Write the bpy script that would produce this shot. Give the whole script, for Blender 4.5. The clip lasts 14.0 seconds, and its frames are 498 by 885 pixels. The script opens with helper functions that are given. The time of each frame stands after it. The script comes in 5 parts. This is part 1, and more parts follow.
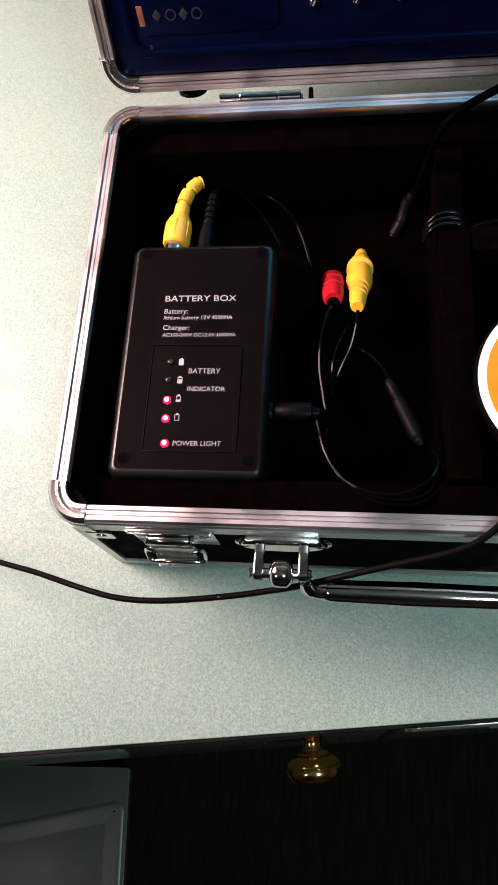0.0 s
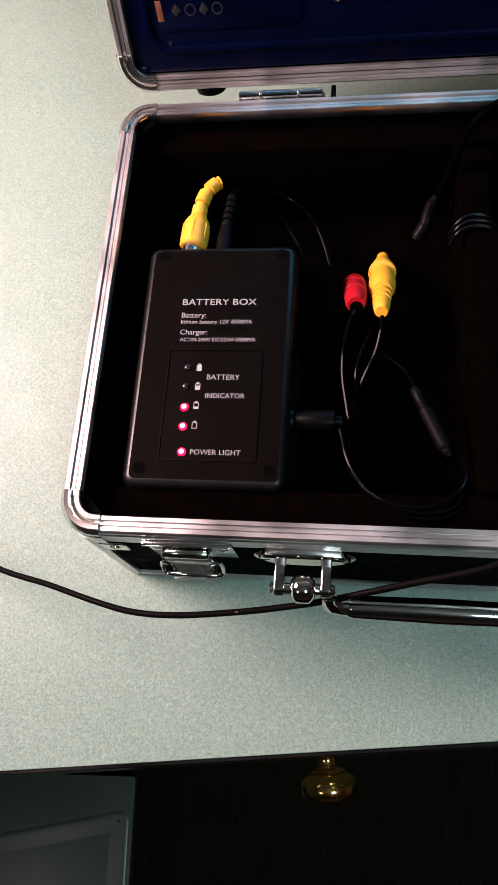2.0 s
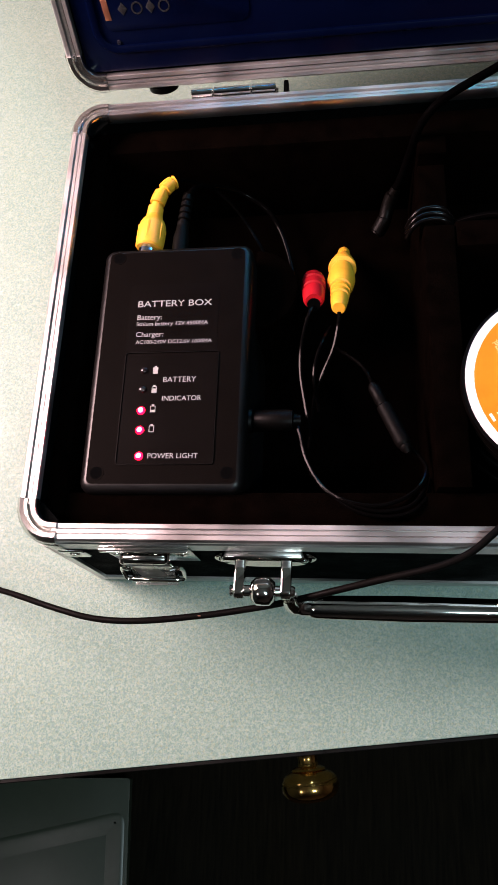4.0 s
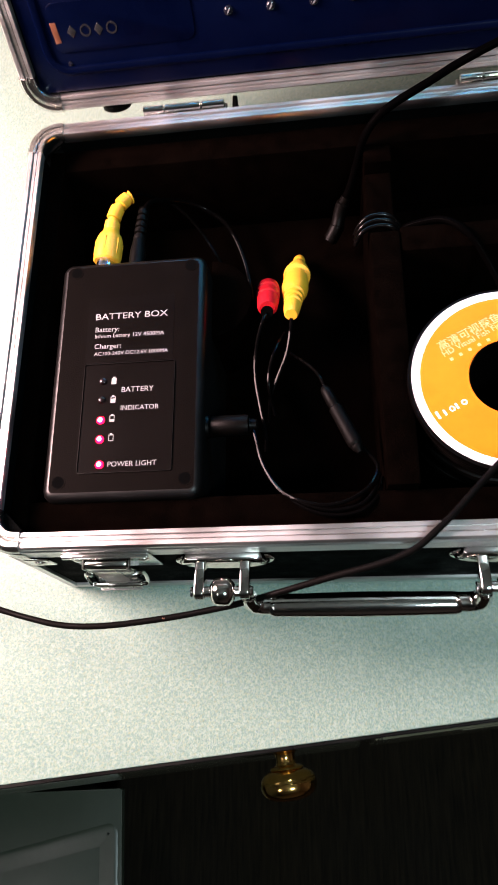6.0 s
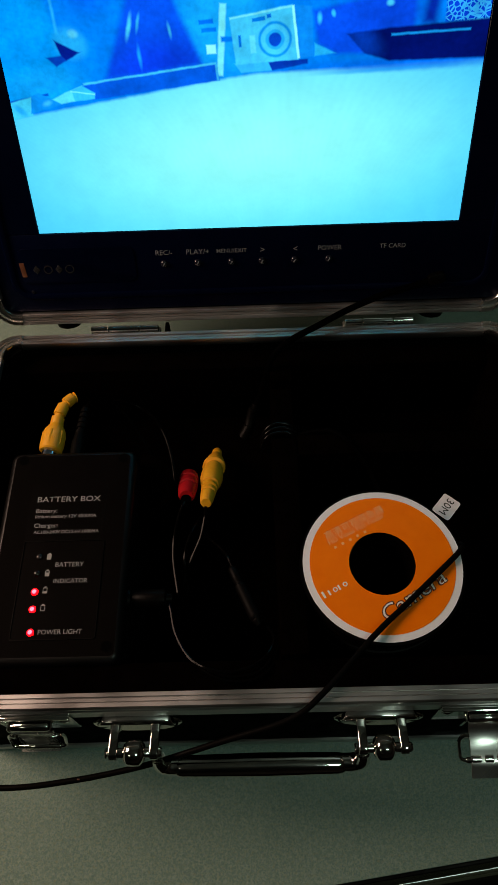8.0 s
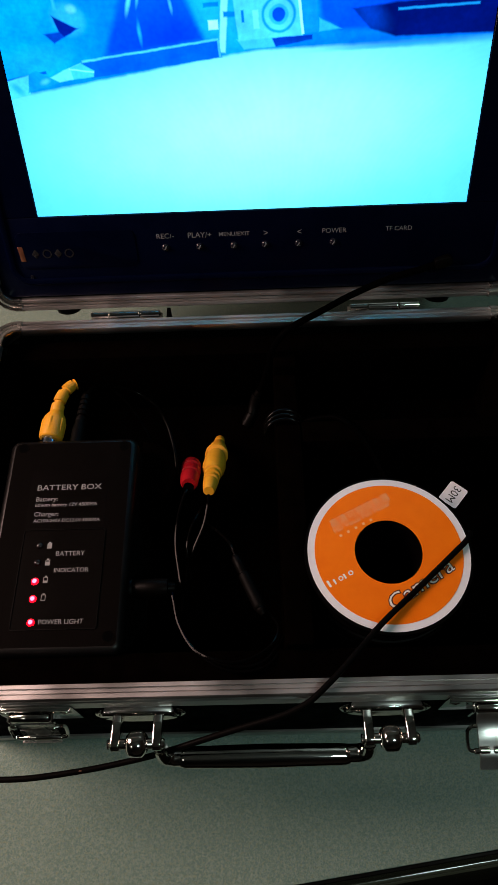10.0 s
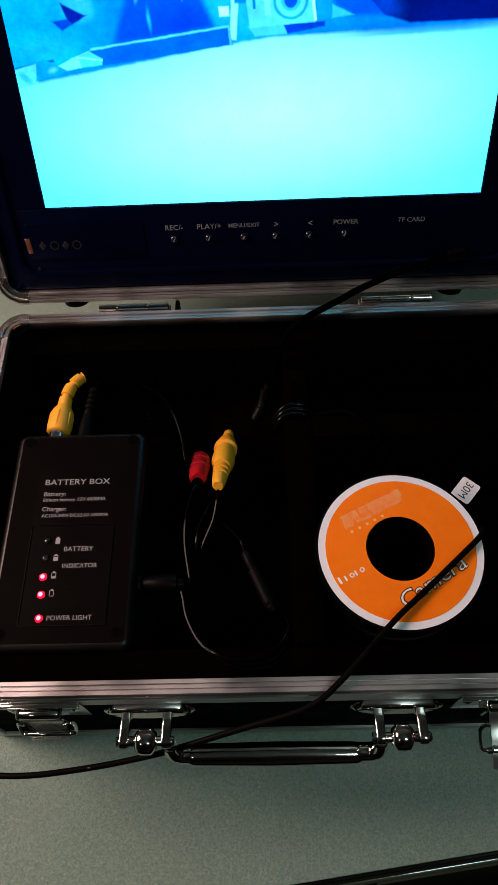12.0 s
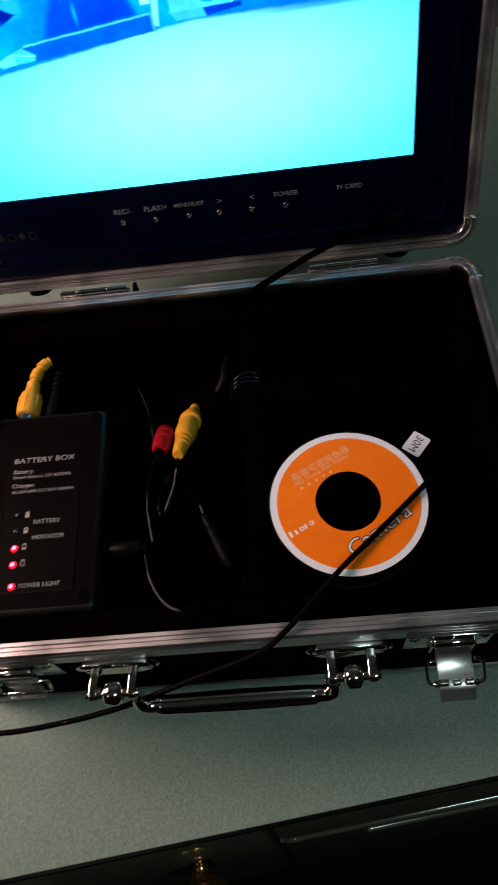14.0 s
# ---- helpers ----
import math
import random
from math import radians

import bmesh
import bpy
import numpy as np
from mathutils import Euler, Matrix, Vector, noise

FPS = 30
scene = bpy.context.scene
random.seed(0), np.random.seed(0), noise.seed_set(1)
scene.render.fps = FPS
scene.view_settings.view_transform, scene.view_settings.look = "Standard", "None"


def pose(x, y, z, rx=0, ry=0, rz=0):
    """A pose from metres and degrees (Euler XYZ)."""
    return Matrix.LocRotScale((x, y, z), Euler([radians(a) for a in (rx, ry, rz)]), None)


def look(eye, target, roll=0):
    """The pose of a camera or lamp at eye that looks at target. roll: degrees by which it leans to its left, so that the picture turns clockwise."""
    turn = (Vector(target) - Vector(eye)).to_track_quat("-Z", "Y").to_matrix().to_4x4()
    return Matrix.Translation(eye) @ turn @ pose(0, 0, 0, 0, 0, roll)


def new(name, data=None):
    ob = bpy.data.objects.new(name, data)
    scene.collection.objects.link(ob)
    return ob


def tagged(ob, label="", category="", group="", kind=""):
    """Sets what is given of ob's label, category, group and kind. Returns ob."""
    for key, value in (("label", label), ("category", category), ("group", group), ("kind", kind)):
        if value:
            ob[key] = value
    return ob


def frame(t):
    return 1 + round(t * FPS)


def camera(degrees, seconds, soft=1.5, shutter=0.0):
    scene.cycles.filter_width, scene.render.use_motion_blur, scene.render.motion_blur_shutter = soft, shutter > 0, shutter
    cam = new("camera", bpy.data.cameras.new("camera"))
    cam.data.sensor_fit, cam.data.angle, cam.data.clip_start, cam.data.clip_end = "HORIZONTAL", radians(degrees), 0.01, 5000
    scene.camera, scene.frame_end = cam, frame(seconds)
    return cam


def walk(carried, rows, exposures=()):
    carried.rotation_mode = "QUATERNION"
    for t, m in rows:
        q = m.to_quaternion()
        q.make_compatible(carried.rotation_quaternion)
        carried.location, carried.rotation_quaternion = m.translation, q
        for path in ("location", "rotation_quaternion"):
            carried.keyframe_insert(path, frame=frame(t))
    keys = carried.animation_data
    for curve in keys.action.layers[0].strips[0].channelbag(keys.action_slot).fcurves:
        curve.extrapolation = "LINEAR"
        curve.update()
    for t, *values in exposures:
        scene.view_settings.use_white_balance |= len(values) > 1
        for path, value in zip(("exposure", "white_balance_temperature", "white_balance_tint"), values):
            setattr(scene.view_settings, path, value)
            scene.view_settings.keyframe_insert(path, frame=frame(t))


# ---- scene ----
cam = camera(39.26, 14.0, shutter=0.5)
PATH = [
    (0, (0.1195, -0.0615, 1.1019), (0.0805, 0.0351, 0.8206), -19.84),
    (0.5, (0.1153, -0.0579, 1.0965), (0.0773, 0.0410, 0.8158), -18.94),
    (1, (0.1162, -0.0583, 1.0957), (0.0778, 0.0417, 0.8155), -18.84),
    (1.5, (0.1133, -0.0570, 1.0942), (0.0742, 0.0418, 0.8137), -19.35),
    (2, (0.1115, -0.0562, 1.0931), (0.0706, 0.0418, 0.8125), -20.04),
    (2.5, (0.1118, -0.0560, 1.0918), (0.0702, 0.0417, 0.8112), -20.52),
    (3, (0.1133, -0.0564, 1.0927), (0.0697, 0.0403, 0.8121), -21.54),
    (3.5, (0.1202, -0.0536, 1.0904), (0.0768, 0.0415, 0.8092), -22.55),
    (3.7, (0.1242, -0.0527, 1.0894), (0.0829, 0.0430, 0.8081), -21.94),
    (5.8, (0.1326, -0.0518, 1.0894), (0.0969, 0.0457, 0.8080), -20.61),
    (6, (0.1420, -0.0559, 1.0951), (0.1067, 0.0435, 0.8142), -20.91),
    (6.2, (0.1423, -0.0679, 1.1061), (0.1224, 0.0491, 0.8305), -12.35),
    (6.3, (0.1421, -0.0680, 1.1102), (0.1285, 0.0539, 0.8365), -9.46),
    (6.5, (0.1471, -0.0646, 1.1173), (0.1468, 0.0612, 0.8450), -4.10),
    (6.6, (0.1513, -0.0646, 1.1243), (0.1563, 0.0679, 0.8552), -2.19),
    (6.8, (0.1614, -0.0609, 1.1407), (0.1665, 0.0829, 0.8774), -2.42),
    (7, (0.1637, -0.0637, 1.1473), (0.1670, 0.0914, 0.8905), -3.18),
    (7.2, (0.1583, -0.0648, 1.1567), (0.1635, 0.0993, 0.9056), -1.71),
    (7.5, (0.1565, -0.0650, 1.1529), (0.1576, 0.0971, 0.9005), -1.88),
    (8, (0.1557, -0.0655, 1.1516), (0.1513, 0.0915, 0.8960), -2.98),
    (10.5, (0.1535, -0.0640, 1.1436), (0.1481, 0.0897, 0.8860), -3.46),
    (11, (0.1514, -0.0641, 1.1430), (0.1446, 0.0885, 0.8849), -3.79),
    (11.5, (0.1517, -0.0634, 1.1410), (0.1428, 0.0873, 0.8817), -4.48),
    (12, (0.1521, -0.0608, 1.1417), (0.1446, 0.0903, 0.8826), -4.02),
    (12.5, (0.1563, -0.0634, 1.1415), (0.1460, 0.0871, 0.8822), -5.15),
    (13, (0.1675, -0.0732, 1.1577), (0.1496, 0.0755, 0.8978), -7.81),
    (13.5, (0.1711, -0.0850, 1.1556), (0.1511, 0.0600, 0.8938), -9.50),
    (14, (0.1891, -0.0810, 1.1477), (0.1706, 0.0667, 0.8872), -11.47),
]
EXPOSURES = [
    (0, 1.46, 5900, 17), (0.5, 1.44, 5900, 17), (1.0, 1.14, 5900, 17), (1.5, 1.14, 5900, 17), (2.0, 1.24, 5900, 17), (2.5, 1.25, 5900, 17), (3.7, 1.35, 5900, 17), (5.6, 1.62, 5950, 17), (6.0, 1.95, 6000, 17), (6.2, 1.98, 6000, 17), (6.6, 1.95, 6150, 17), (6.9, 1.25, 6300, 9), (7.2, -0.05, 6500, 8), (7.5, -1.02, 7100, -5),
    (8.2, -0.82, 6900, -1), (10.3, -0.36, 6400, 8), (11.2, -0.28, 6300, 9), (12.0, -0.18, 6350, 9), (12.7, -0.22, 6350, 9), (13.1, -0.12, 6300, 9), (13.5, -0.28, 6250, 9), (14.0, -0.26, 6250, 9),
]
walk(cam, [(t, look(eye, target, roll)) for t, eye, target, roll in PATH], EXPOSURES)

# ---- light ----
world = bpy.data.worlds.new("room_world")
scene.world = world
world.use_nodes = True
world.node_tree.nodes["Background"].inputs[0].default_value = (0.9, 0.95, 1.0, 1)
world.node_tree.nodes["Background"].inputs[1].default_value = 0.006


def area_lamp(name, eye, target, size, watts, colour):
    data = bpy.data.lights.new(name, "AREA")
    data.shape, data.size, data.energy, data.color = "DISK", size, watts, colour
    lamp = new(name, data)
    lamp.matrix_basis = look(eye, target)
    return lamp


area_lamp("desk_lamp_light", (-0.42, 0.17, 1.22), (0.05, 0.05, 0.75), 0.32, 7.6, (1.0, 0.66, 0.57))
area_lamp("ceiling_light_warm", (-0.95, -0.95, 2.30), (0.1, 0.1, 0.75), 0.30, 1.0, (1.0, 0.90, 0.80))
area_lamp("ceiling_light_cool", (0.74, -0.70, 2.30), (0.1, 0.1, 0.75), 0.30, 5.7, (0.78, 1.0, 0.95))

# ---- materials ----


def material(name, colour, rough=0.5, metal=0.0, spec=0.5, coat=0.0):
    m = bpy.data.materials.new(name)
    m.use_nodes = True
    b = m.node_tree.nodes["Principled BSDF"]
    b.inputs["Base Color"].default_value = (*colour, 1)
    b.inputs["Roughness"].default_value = rough
    b.inputs["Metallic"].default_value = metal
    b.inputs["Specular IOR Level"].default_value = spec
    b.inputs["Coat Weight"].default_value = coat
    return m


def nodes_of(m):
    return m.node_tree.nodes, m.node_tree.links, m.node_tree.nodes["Principled BSDF"]


def noise_node(m, scale, detail=3.0, stretch=(1, 1, 1), rough=0.55):
    nd, ln, _ = nodes_of(m)
    tc, mp, nz = nd.new("ShaderNodeTexCoord"), nd.new("ShaderNodeMapping"), nd.new("ShaderNodeTexNoise")
    ln.new(tc.outputs["Object"], mp.inputs[0])
    mp.inputs["Scale"].default_value = stretch
    ln.new(mp.outputs[0], nz.inputs["Vector"])
    nz.inputs["Scale"].default_value, nz.inputs["Detail"].default_value = scale, detail
    nz.inputs["Roughness"].default_value = rough
    return nz


def ramp(m, source, stops):
    nd, ln, _ = nodes_of(m)
    r = nd.new("ShaderNodeValToRGB")
    while len(r.color_ramp.elements) < len(stops):
        r.color_ramp.elements.new(0.5)
    for e, (at, c) in zip(r.color_ramp.elements, stops):
        e.position, e.color = at, (*c, 1)
    ln.new(source, r.inputs[0])
    return r.outputs[0]


def mix(m, fac, a, b, mode="MIX"):
    nd, ln, _ = nodes_of(m)
    x = nd.new("ShaderNodeMix")
    x.data_type, x.blend_type = "RGBA", mode
    for sock, v in ((x.inputs[0], fac), (x.inputs[6], a), (x.inputs[7], b)):
        if isinstance(v, (int, float)):
            sock.default_value = v
        elif isinstance(v, tuple):
            sock.default_value = (*v, 1)
        else:
            ln.new(v, sock)
    return x.outputs[2]


def bump(m, source, strength, distance=0.001):
    nd, ln, b = nodes_of(m)
    n = nd.new("ShaderNodeBump")
    n.inputs["Strength"].default_value, n.inputs["Distance"].default_value = strength, distance
    ln.new(source, n.inputs["Height"])
    ln.new(n.outputs[0], b.inputs["Normal"])


def grained(name, low, high, rough, scale, metal=0.0, stretch=(1, 1, 1), bumps=0.2, spec=0.5, rough_vary=0.12, coat=0.0):
    """A surface with colour and gloss varied at two scales, and fine relief."""
    m = material(name, high, rough, metal, spec, coat)
    nd, ln, b = nodes_of(m)
    fine, coarse = noise_node(m, scale, 4, stretch), noise_node(m, scale / 14, 2)
    both = mix(m, 0.4, fine.outputs[0], coarse.outputs[0])
    ln.new(ramp(m, both, [(0.32, low), (0.68, high)]), b.inputs["Base Color"])
    ln.new(ramp(m, coarse.outputs[0], [(0.3, (rough - rough_vary,) * 3), (0.7, (rough + rough_vary,) * 3)]), b.inputs["Roughness"])
    if bumps:
        bump(m, fine.outputs[0], bumps, 0.0004)
    return m


def laminate():
    """Sea-green worktop laminate with a fine felt of pale and dark fibres."""
    m = material("speckled_laminate", (0.2, 0.26, 0.22), 0.55, spec=0.3)
    nd, ln, b = nodes_of(m)
    tone = noise_node(m, 22, 3)
    base = ramp(m, tone.outputs[0], [(0.3, (0.118, 0.200, 0.168)), (0.7, (0.142, 0.222, 0.186))])
    # soft flecks: olive, slate blue, deep green
    for seed, scale, colour, lo, hi, amount in (
        (3.0, 760, (0.235, 0.250, 0.140), 0.52, 0.66, 0.60),
        (7.0, 820, (0.150, 0.205, 0.240), 0.52, 0.68, 0.6),
        (11.0, 1000, (0.072, 0.142, 0.112), 0.54, 0.68, 0.65),
    ):
        n = noise_node(m, scale, 2.0)
        n.inputs["Vector"].links[0].from_node.inputs["Location"].default_value = (seed, seed * 0.7, 0)
        base = mix(m, ramp(m, n.outputs[0], [(lo, (0, 0, 0)), (hi, (amount,) * 3)]), base, colour)
    # straight fibres lying in many directions
    for k, turn in enumerate((8, 31, 55, 79, 102, 126, 148, 171)):
        n = noise_node(m, 1900, 1.0)
        mp = n.inputs["Vector"].links[0].from_node
        mp.vector_type = "TEXTURE"
        mp.inputs["Scale"].default_value = (1, 5, 1)
        mp.inputs["Rotation"].default_value = (0, 0, radians(turn))
        mp.inputs["Location"].default_value = (turn * 0.1, turn * 0.07, 0)
        pale = (0.275, 0.345, 0.255) if k % 2 else (0.260, 0.345, 0.315)
        base = mix(m, ramp(m, n.outputs[0], [(0.60, (0, 0, 0)), (0.70, (0.50,) * 3)]), base, pale)
    # thin curly strands
    for seed, scale, colour in ((5.0, 470, (0.295, 0.365, 0.290)), (9.0, 540, (0.285, 0.365, 0.325)), (13.0, 560, (0.105, 0.175, 0.150))):
        n = noise_node(m, scale, 1.5)
        n.inputs["Vector"].links[0].from_node.inputs["Location"].default_value = (seed, -seed, 0)
        base = mix(m, ramp(m, n.outputs[0], [(0.476, (0, 0, 0)), (0.5, (0.55,) * 3), (0.524, (0, 0, 0))]), base, colour)
    ln.new(base, b.inputs["Base Color"])
    rub = noise_node(m, 40, 4)
    ln.new(ramp(m, rub.outputs[0], [(0.3, (0.50,) * 3), (0.7, (0.64,) * 3)]), b.inputs["Roughness"])
    bump(m, noise_node(m, 900, 2).outputs[0], 0.12, 0.0002)
    return m


def glow(name, colour, strength):
    m = bpy.data.materials.new(name)
    m.use_nodes = True
    nd, ln = m.node_tree.nodes, m.node_tree.links
    nd.remove(nd["Principled BSDF"])
    e = nd.new("ShaderNodeEmission")
    e.inputs[0].default_value, e.inputs[1].default_value = (*colour, 1), strength
    ln.new(e.outputs[0], nd["Material Output"].inputs[0])
    return m


LAMINATE = laminate()
ALU = grained("brushed_aluminium", (0.50, 0.485, 0.48), (0.64, 0.62, 0.615), 0.40, 500, 1.0, (0.08, 0.08, 1), 0.05)
CHROME = grained("chrome_plate", (0.60, 0.58, 0.55), (0.70, 0.68, 0.65), 0.09, 260, 1.0, bumps=0.02, rough_vary=0.03)
PANEL = grained("black_textured_panel", (0.0006, 0.0007, 0.0007), (0.0019, 0.0021, 0.0020), 0.45, 1400, bumps=0.35, spec=0.02)
nodes_of(PANEL)[2].inputs["IOR"].default_value = 1.10
FOAM = grained("black_foam", (0.0002, 0.00014, 0.0001), (0.0018, 0.0010, 0.0007), 0.95, 1800, bumps=0.8, spec=0.02, rough_vary=0.04)
NAVY = grained("navy_plastic", (0.0002, 0.0009, 0.0070), (0.0004, 0.0015, 0.0110), 0.30, 600, bumps=0.06, rough_vary=0.06, spec=0.06)
BOXP = grained("black_abs", (0.0007, 0.0005, 0.0004), (0.0012, 0.0009, 0.0008), 0.42, 1600, bumps=0.10, spec=0.085, rough_vary=0.03)
BOXE = grained("smooth_black_abs", (0.0012, 0.0009, 0.0008), (0.0020, 0.0016, 0.0014), 0.38, 900, bumps=0.05, spec=0.28, rough_vary=0.04)
BOXT = grained("grained_black_abs", (0.0012, 0.0008, 0.0006), (0.0026, 0.0018, 0.0014), 0.55, 1600, bumps=0.25, spec=0.05, rough_vary=0.03)
BOXL = grained("black_label_film", (0.0018, 0.0013, 0.0011), (0.0026, 0.0019, 0.0016), 0.40, 700, bumps=0.05, spec=0.06, rough_vary=0.03)
RUBBER = grained("black_cable_pvc", (0.0007, 0.0006, 0.0005), (0.0016, 0.0012, 0.0010), 0.45, 900, bumps=0.15, spec=0.06)
WIRE = grained("black_glossy_wire", (0.0006, 0.0005, 0.0005), (0.0012, 0.001, 0.001), 0.14, 700, bumps=0.04, spec=0.05, rough_vary=0.04)
COIL = grained("black_shiny_lead", (0.0010, 0.0008, 0.0008), (0.0020, 0.0016, 0.0015), 0.20, 700, bumps=0.04, spec=0.14, rough_vary=0.03)
CABLE = grained("black_cable_sheath", (0.0011, 0.0009, 0.0008), (0.0026, 0.0022, 0.0019), 0.60, 900, bumps=0.12, spec=0.08)
CORD = grained("black_dull_cord", (0.0004, 0.0003, 0.0003), (0.0008, 0.0007, 0.0007), 0.30, 900, bumps=0.08, spec=0.025)
nodes_of(BOXT)[2].inputs["IOR"].default_value = 1.25
nodes_of(BOXL)[2].inputs["IOR"].default_value = 1.30
nodes_of(CABLE)[2].inputs["IOR"].default_value = 1.28
nodes_of(CORD)[2].inputs["IOR"].default_value = 1.10
nodes_of(FOAM)[2].inputs["IOR"].default_value = 1.10
YELLOW = grained("yellow_pvc", (0.66, 0.29, 0.012), (0.76, 0.36, 0.018), 0.42, 420, bumps=0.08)
RED = grained("red_pvc", (0.26, 0.003, 0.006), (0.36, 0.004, 0.010), 0.5, 420, bumps=0.08, spec=0.15)
PAPER = grained("white_paper", (0.72, 0.72, 0.75), (0.80, 0.80, 0.83), 0.6, 300, bumps=0.08)
ORANGE = grained("orange_label", (0.86, 0.165, 0.002), (0.94, 0.205, 0.004), 0.5, 120, bumps=0.04, spec=0.2)
PRINT = material("white_print", (0.25, 0.245, 0.24), 0.6)
FPRINT_GLINT = material("grey_print_and_glint", (0.17, 0.17, 0.18), 0.6)
LETTER = material("white_label_print", (0.78, 0.77, 0.76), 0.6)
PALE = material("pale_varnish_print", (0.88, 0.44, 0.20), 0.35)
DARKRED = material("dark_red_print", (0.07, 0.010, 0.004), 0.5)
BLACKINK = material("black_print", (0.02, 0.02, 0.02), 0.6)
BRASS = grained("polished_brass", (0.64, 0.36, 0.09), (0.80, 0.49, 0.15), 0.13, 220, 1.0, bumps=0.03, rough_vary=0.05)
# dark gloss, its base lightened olive-brown for the room it mirrors
LACQUER = grained("gloss_paint_with_reflection", (0.085, 0.080, 0.054), (0.120, 0.110, 0.074), 0.14, 60, bumps=0.04, rough_vary=0.05, coat=0.6)
EDGE = grained("black_edge_band", (0.002, 0.002, 0.002), (0.005, 0.005, 0.0045), 0.3, 300, spec=0.15)
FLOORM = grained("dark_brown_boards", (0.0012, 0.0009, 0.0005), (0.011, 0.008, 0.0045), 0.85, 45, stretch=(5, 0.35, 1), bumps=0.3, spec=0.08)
# pale plastic, its base toned down for the shade below the table
GREYP = grained("shaded_grey_white", (0.033, 0.042, 0.029), (0.044, 0.053, 0.037), 0.38, 60, bumps=0.05)
PLASTER = grained("painted_plaster", (0.13, 0.125, 0.11), (0.17, 0.16, 0.14), 0.8, 90, bumps=0.2)
CEILP = grained("ceiling_paint", (0.34, 0.33, 0.31), (0.40, 0.39, 0.37), 0.85, 90, bumps=0.2)
SATIN = grained("satin_chrome", (0.66, 0.64, 0.61), (0.76, 0.74, 0.71), 0.24, 300, 1.0, bumps=0.03, rough_vary=0.05)
NICKEL = grained("nickel_contact", (0.55, 0.62, 0.72), (0.66, 0.74, 0.85), 0.16, 300, 1.0, bumps=0.02, rough_vary=0.05)
# near-black for shallow discs and strips that stand for shade in holes
HOLE_SHADE = material("hole_shade_black", (0.0006, 0.0006, 0.0006), 0.9, spec=0.02)
LED_ON = glow("lit_led", (1.0, 0.0008, 0.007), 9.0)
LED_CORE = glow("lit_led_core", (1.0, 0.22, 0.37), 4.0)
LED_OFF = material("unlit_led", (0.006, 0.003, 0.003), 0.12)

# ---- building helpers ----


def mesh_of(name, bm, mat, smooth=True, angle=40):
    me = bpy.data.meshes.new(name)
    bmesh.ops.recalc_face_normals(bm, faces=bm.faces)
    bm.to_mesh(me)
    bm.free()
    me.materials.append(mat)
    if smooth:
        me.polygons.foreach_set("use_smooth", [True] * len(me.polygons))
        me.set_sharp_from_angle(angle=radians(angle))
    return me


def part(name, bm, mat, parent, label="", smooth=True):
    """One mesh, in world places, as a part under a thing or a part."""
    ob = new(name, bm if isinstance(bm, bpy.types.Mesh) else mesh_of(name, bm, mat, smooth))
    hang(ob, parent)
    if label:
        ob["label"] = label
    return ob


def hang(ob, parent):
    ob.parent = parent
    if parent.type == "EMPTY":
        ob.matrix_parent_inverse = parent.matrix_basis.inverted()


def thing(name, base, label, category, group="", kind=""):
    e = new(name)
    e.matrix_basis = Matrix.Translation(base)
    e.empty_display_size = 0.02
    return tagged(e, label, category, group, kind)


def solid(name, bm, mat, label, category, group="", kind="", smooth=True):
    return tagged(new(name, mesh_of(name, bm, mat, smooth)), label, category, group, kind)


def block(x0, x1, y0, y1, z0, z1, bevel=0.0, seg=2, m=None):
    bm = bmesh.new()
    bmesh.ops.create_cube(bm, size=1)
    bmesh.ops.scale(bm, vec=(x1 - x0, y1 - y0, z1 - z0), verts=bm.verts)
    bmesh.ops.translate(bm, vec=((x0 + x1) / 2, (y0 + y1) / 2, (z0 + z1) / 2), verts=bm.verts)
    if bevel:
        bmesh.ops.bevel(bm, geom=list(bm.edges), offset=bevel, segments=seg, profile=0.5, affect="EDGES")
    if m:
        bm.transform(m)
    return bm


def prism(outline, z0, z1, bevel=0.0, m=None, seg=2):
    """An outline in x, y raised from z0 to z1."""
    bm = bmesh.new()
    low = [bm.verts.new((x, y, z0)) for x, y in outline]
    high = [bm.verts.new((x, y, z1)) for x, y in outline]
    bm.faces.new(high)
    bm.faces.new(low[::-1])
    for i in range(len(low)):
        j = (i + 1) % len(low)
        bm.faces.new((low[i], low[j], high[j], high[i]))
    if bevel:
        flat = [e for e in bm.edges if abs(e.verts[0].co.z - e.verts[1].co.z) < 1e-9]
        bmesh.ops.bevel(bm, geom=flat, offset=bevel, segments=seg, profile=0.5, affect="EDGES")
    if m:
        bm.transform(m)
    return bm


def rounded(x0, x1, y0, y1, r, n=6):
    out = []
    for cx, cy, a0 in ((x1 - r, y1 - r, 0), (x0 + r, y1 - r, 90), (x0 + r, y0 + r, 180), (x1 - r, y0 + r, 270)):
        for k in range(n + 1):
            a = radians(a0 + 90 * k / n)
            out.append((cx + r * math.cos(a), cy + r * math.sin(a)))
    return out


def ring(cx, cy, r_in, r_out, z0, z1, n=72, m=None):
    """A flat washer."""
    bm = bmesh.new()
    rows = []
    for r, z in ((r_in, z0), (r_out, z0), (r_out, z1), (r_in, z1)):
        rows.append([bm.verts.new((cx + r * math.cos(2 * math.pi * k / n), cy + r * math.sin(2 * math.pi * k / n), z)) for k in range(n)])
    for a in range(4):
        for k in range(n):
            bm.faces.new((rows[a][k], rows[a][(k + 1) % n], rows[(a + 1) % 4][(k + 1) % n], rows[(a + 1) % 4][k]))
    if m:
        bm.transform(m)
    return bm


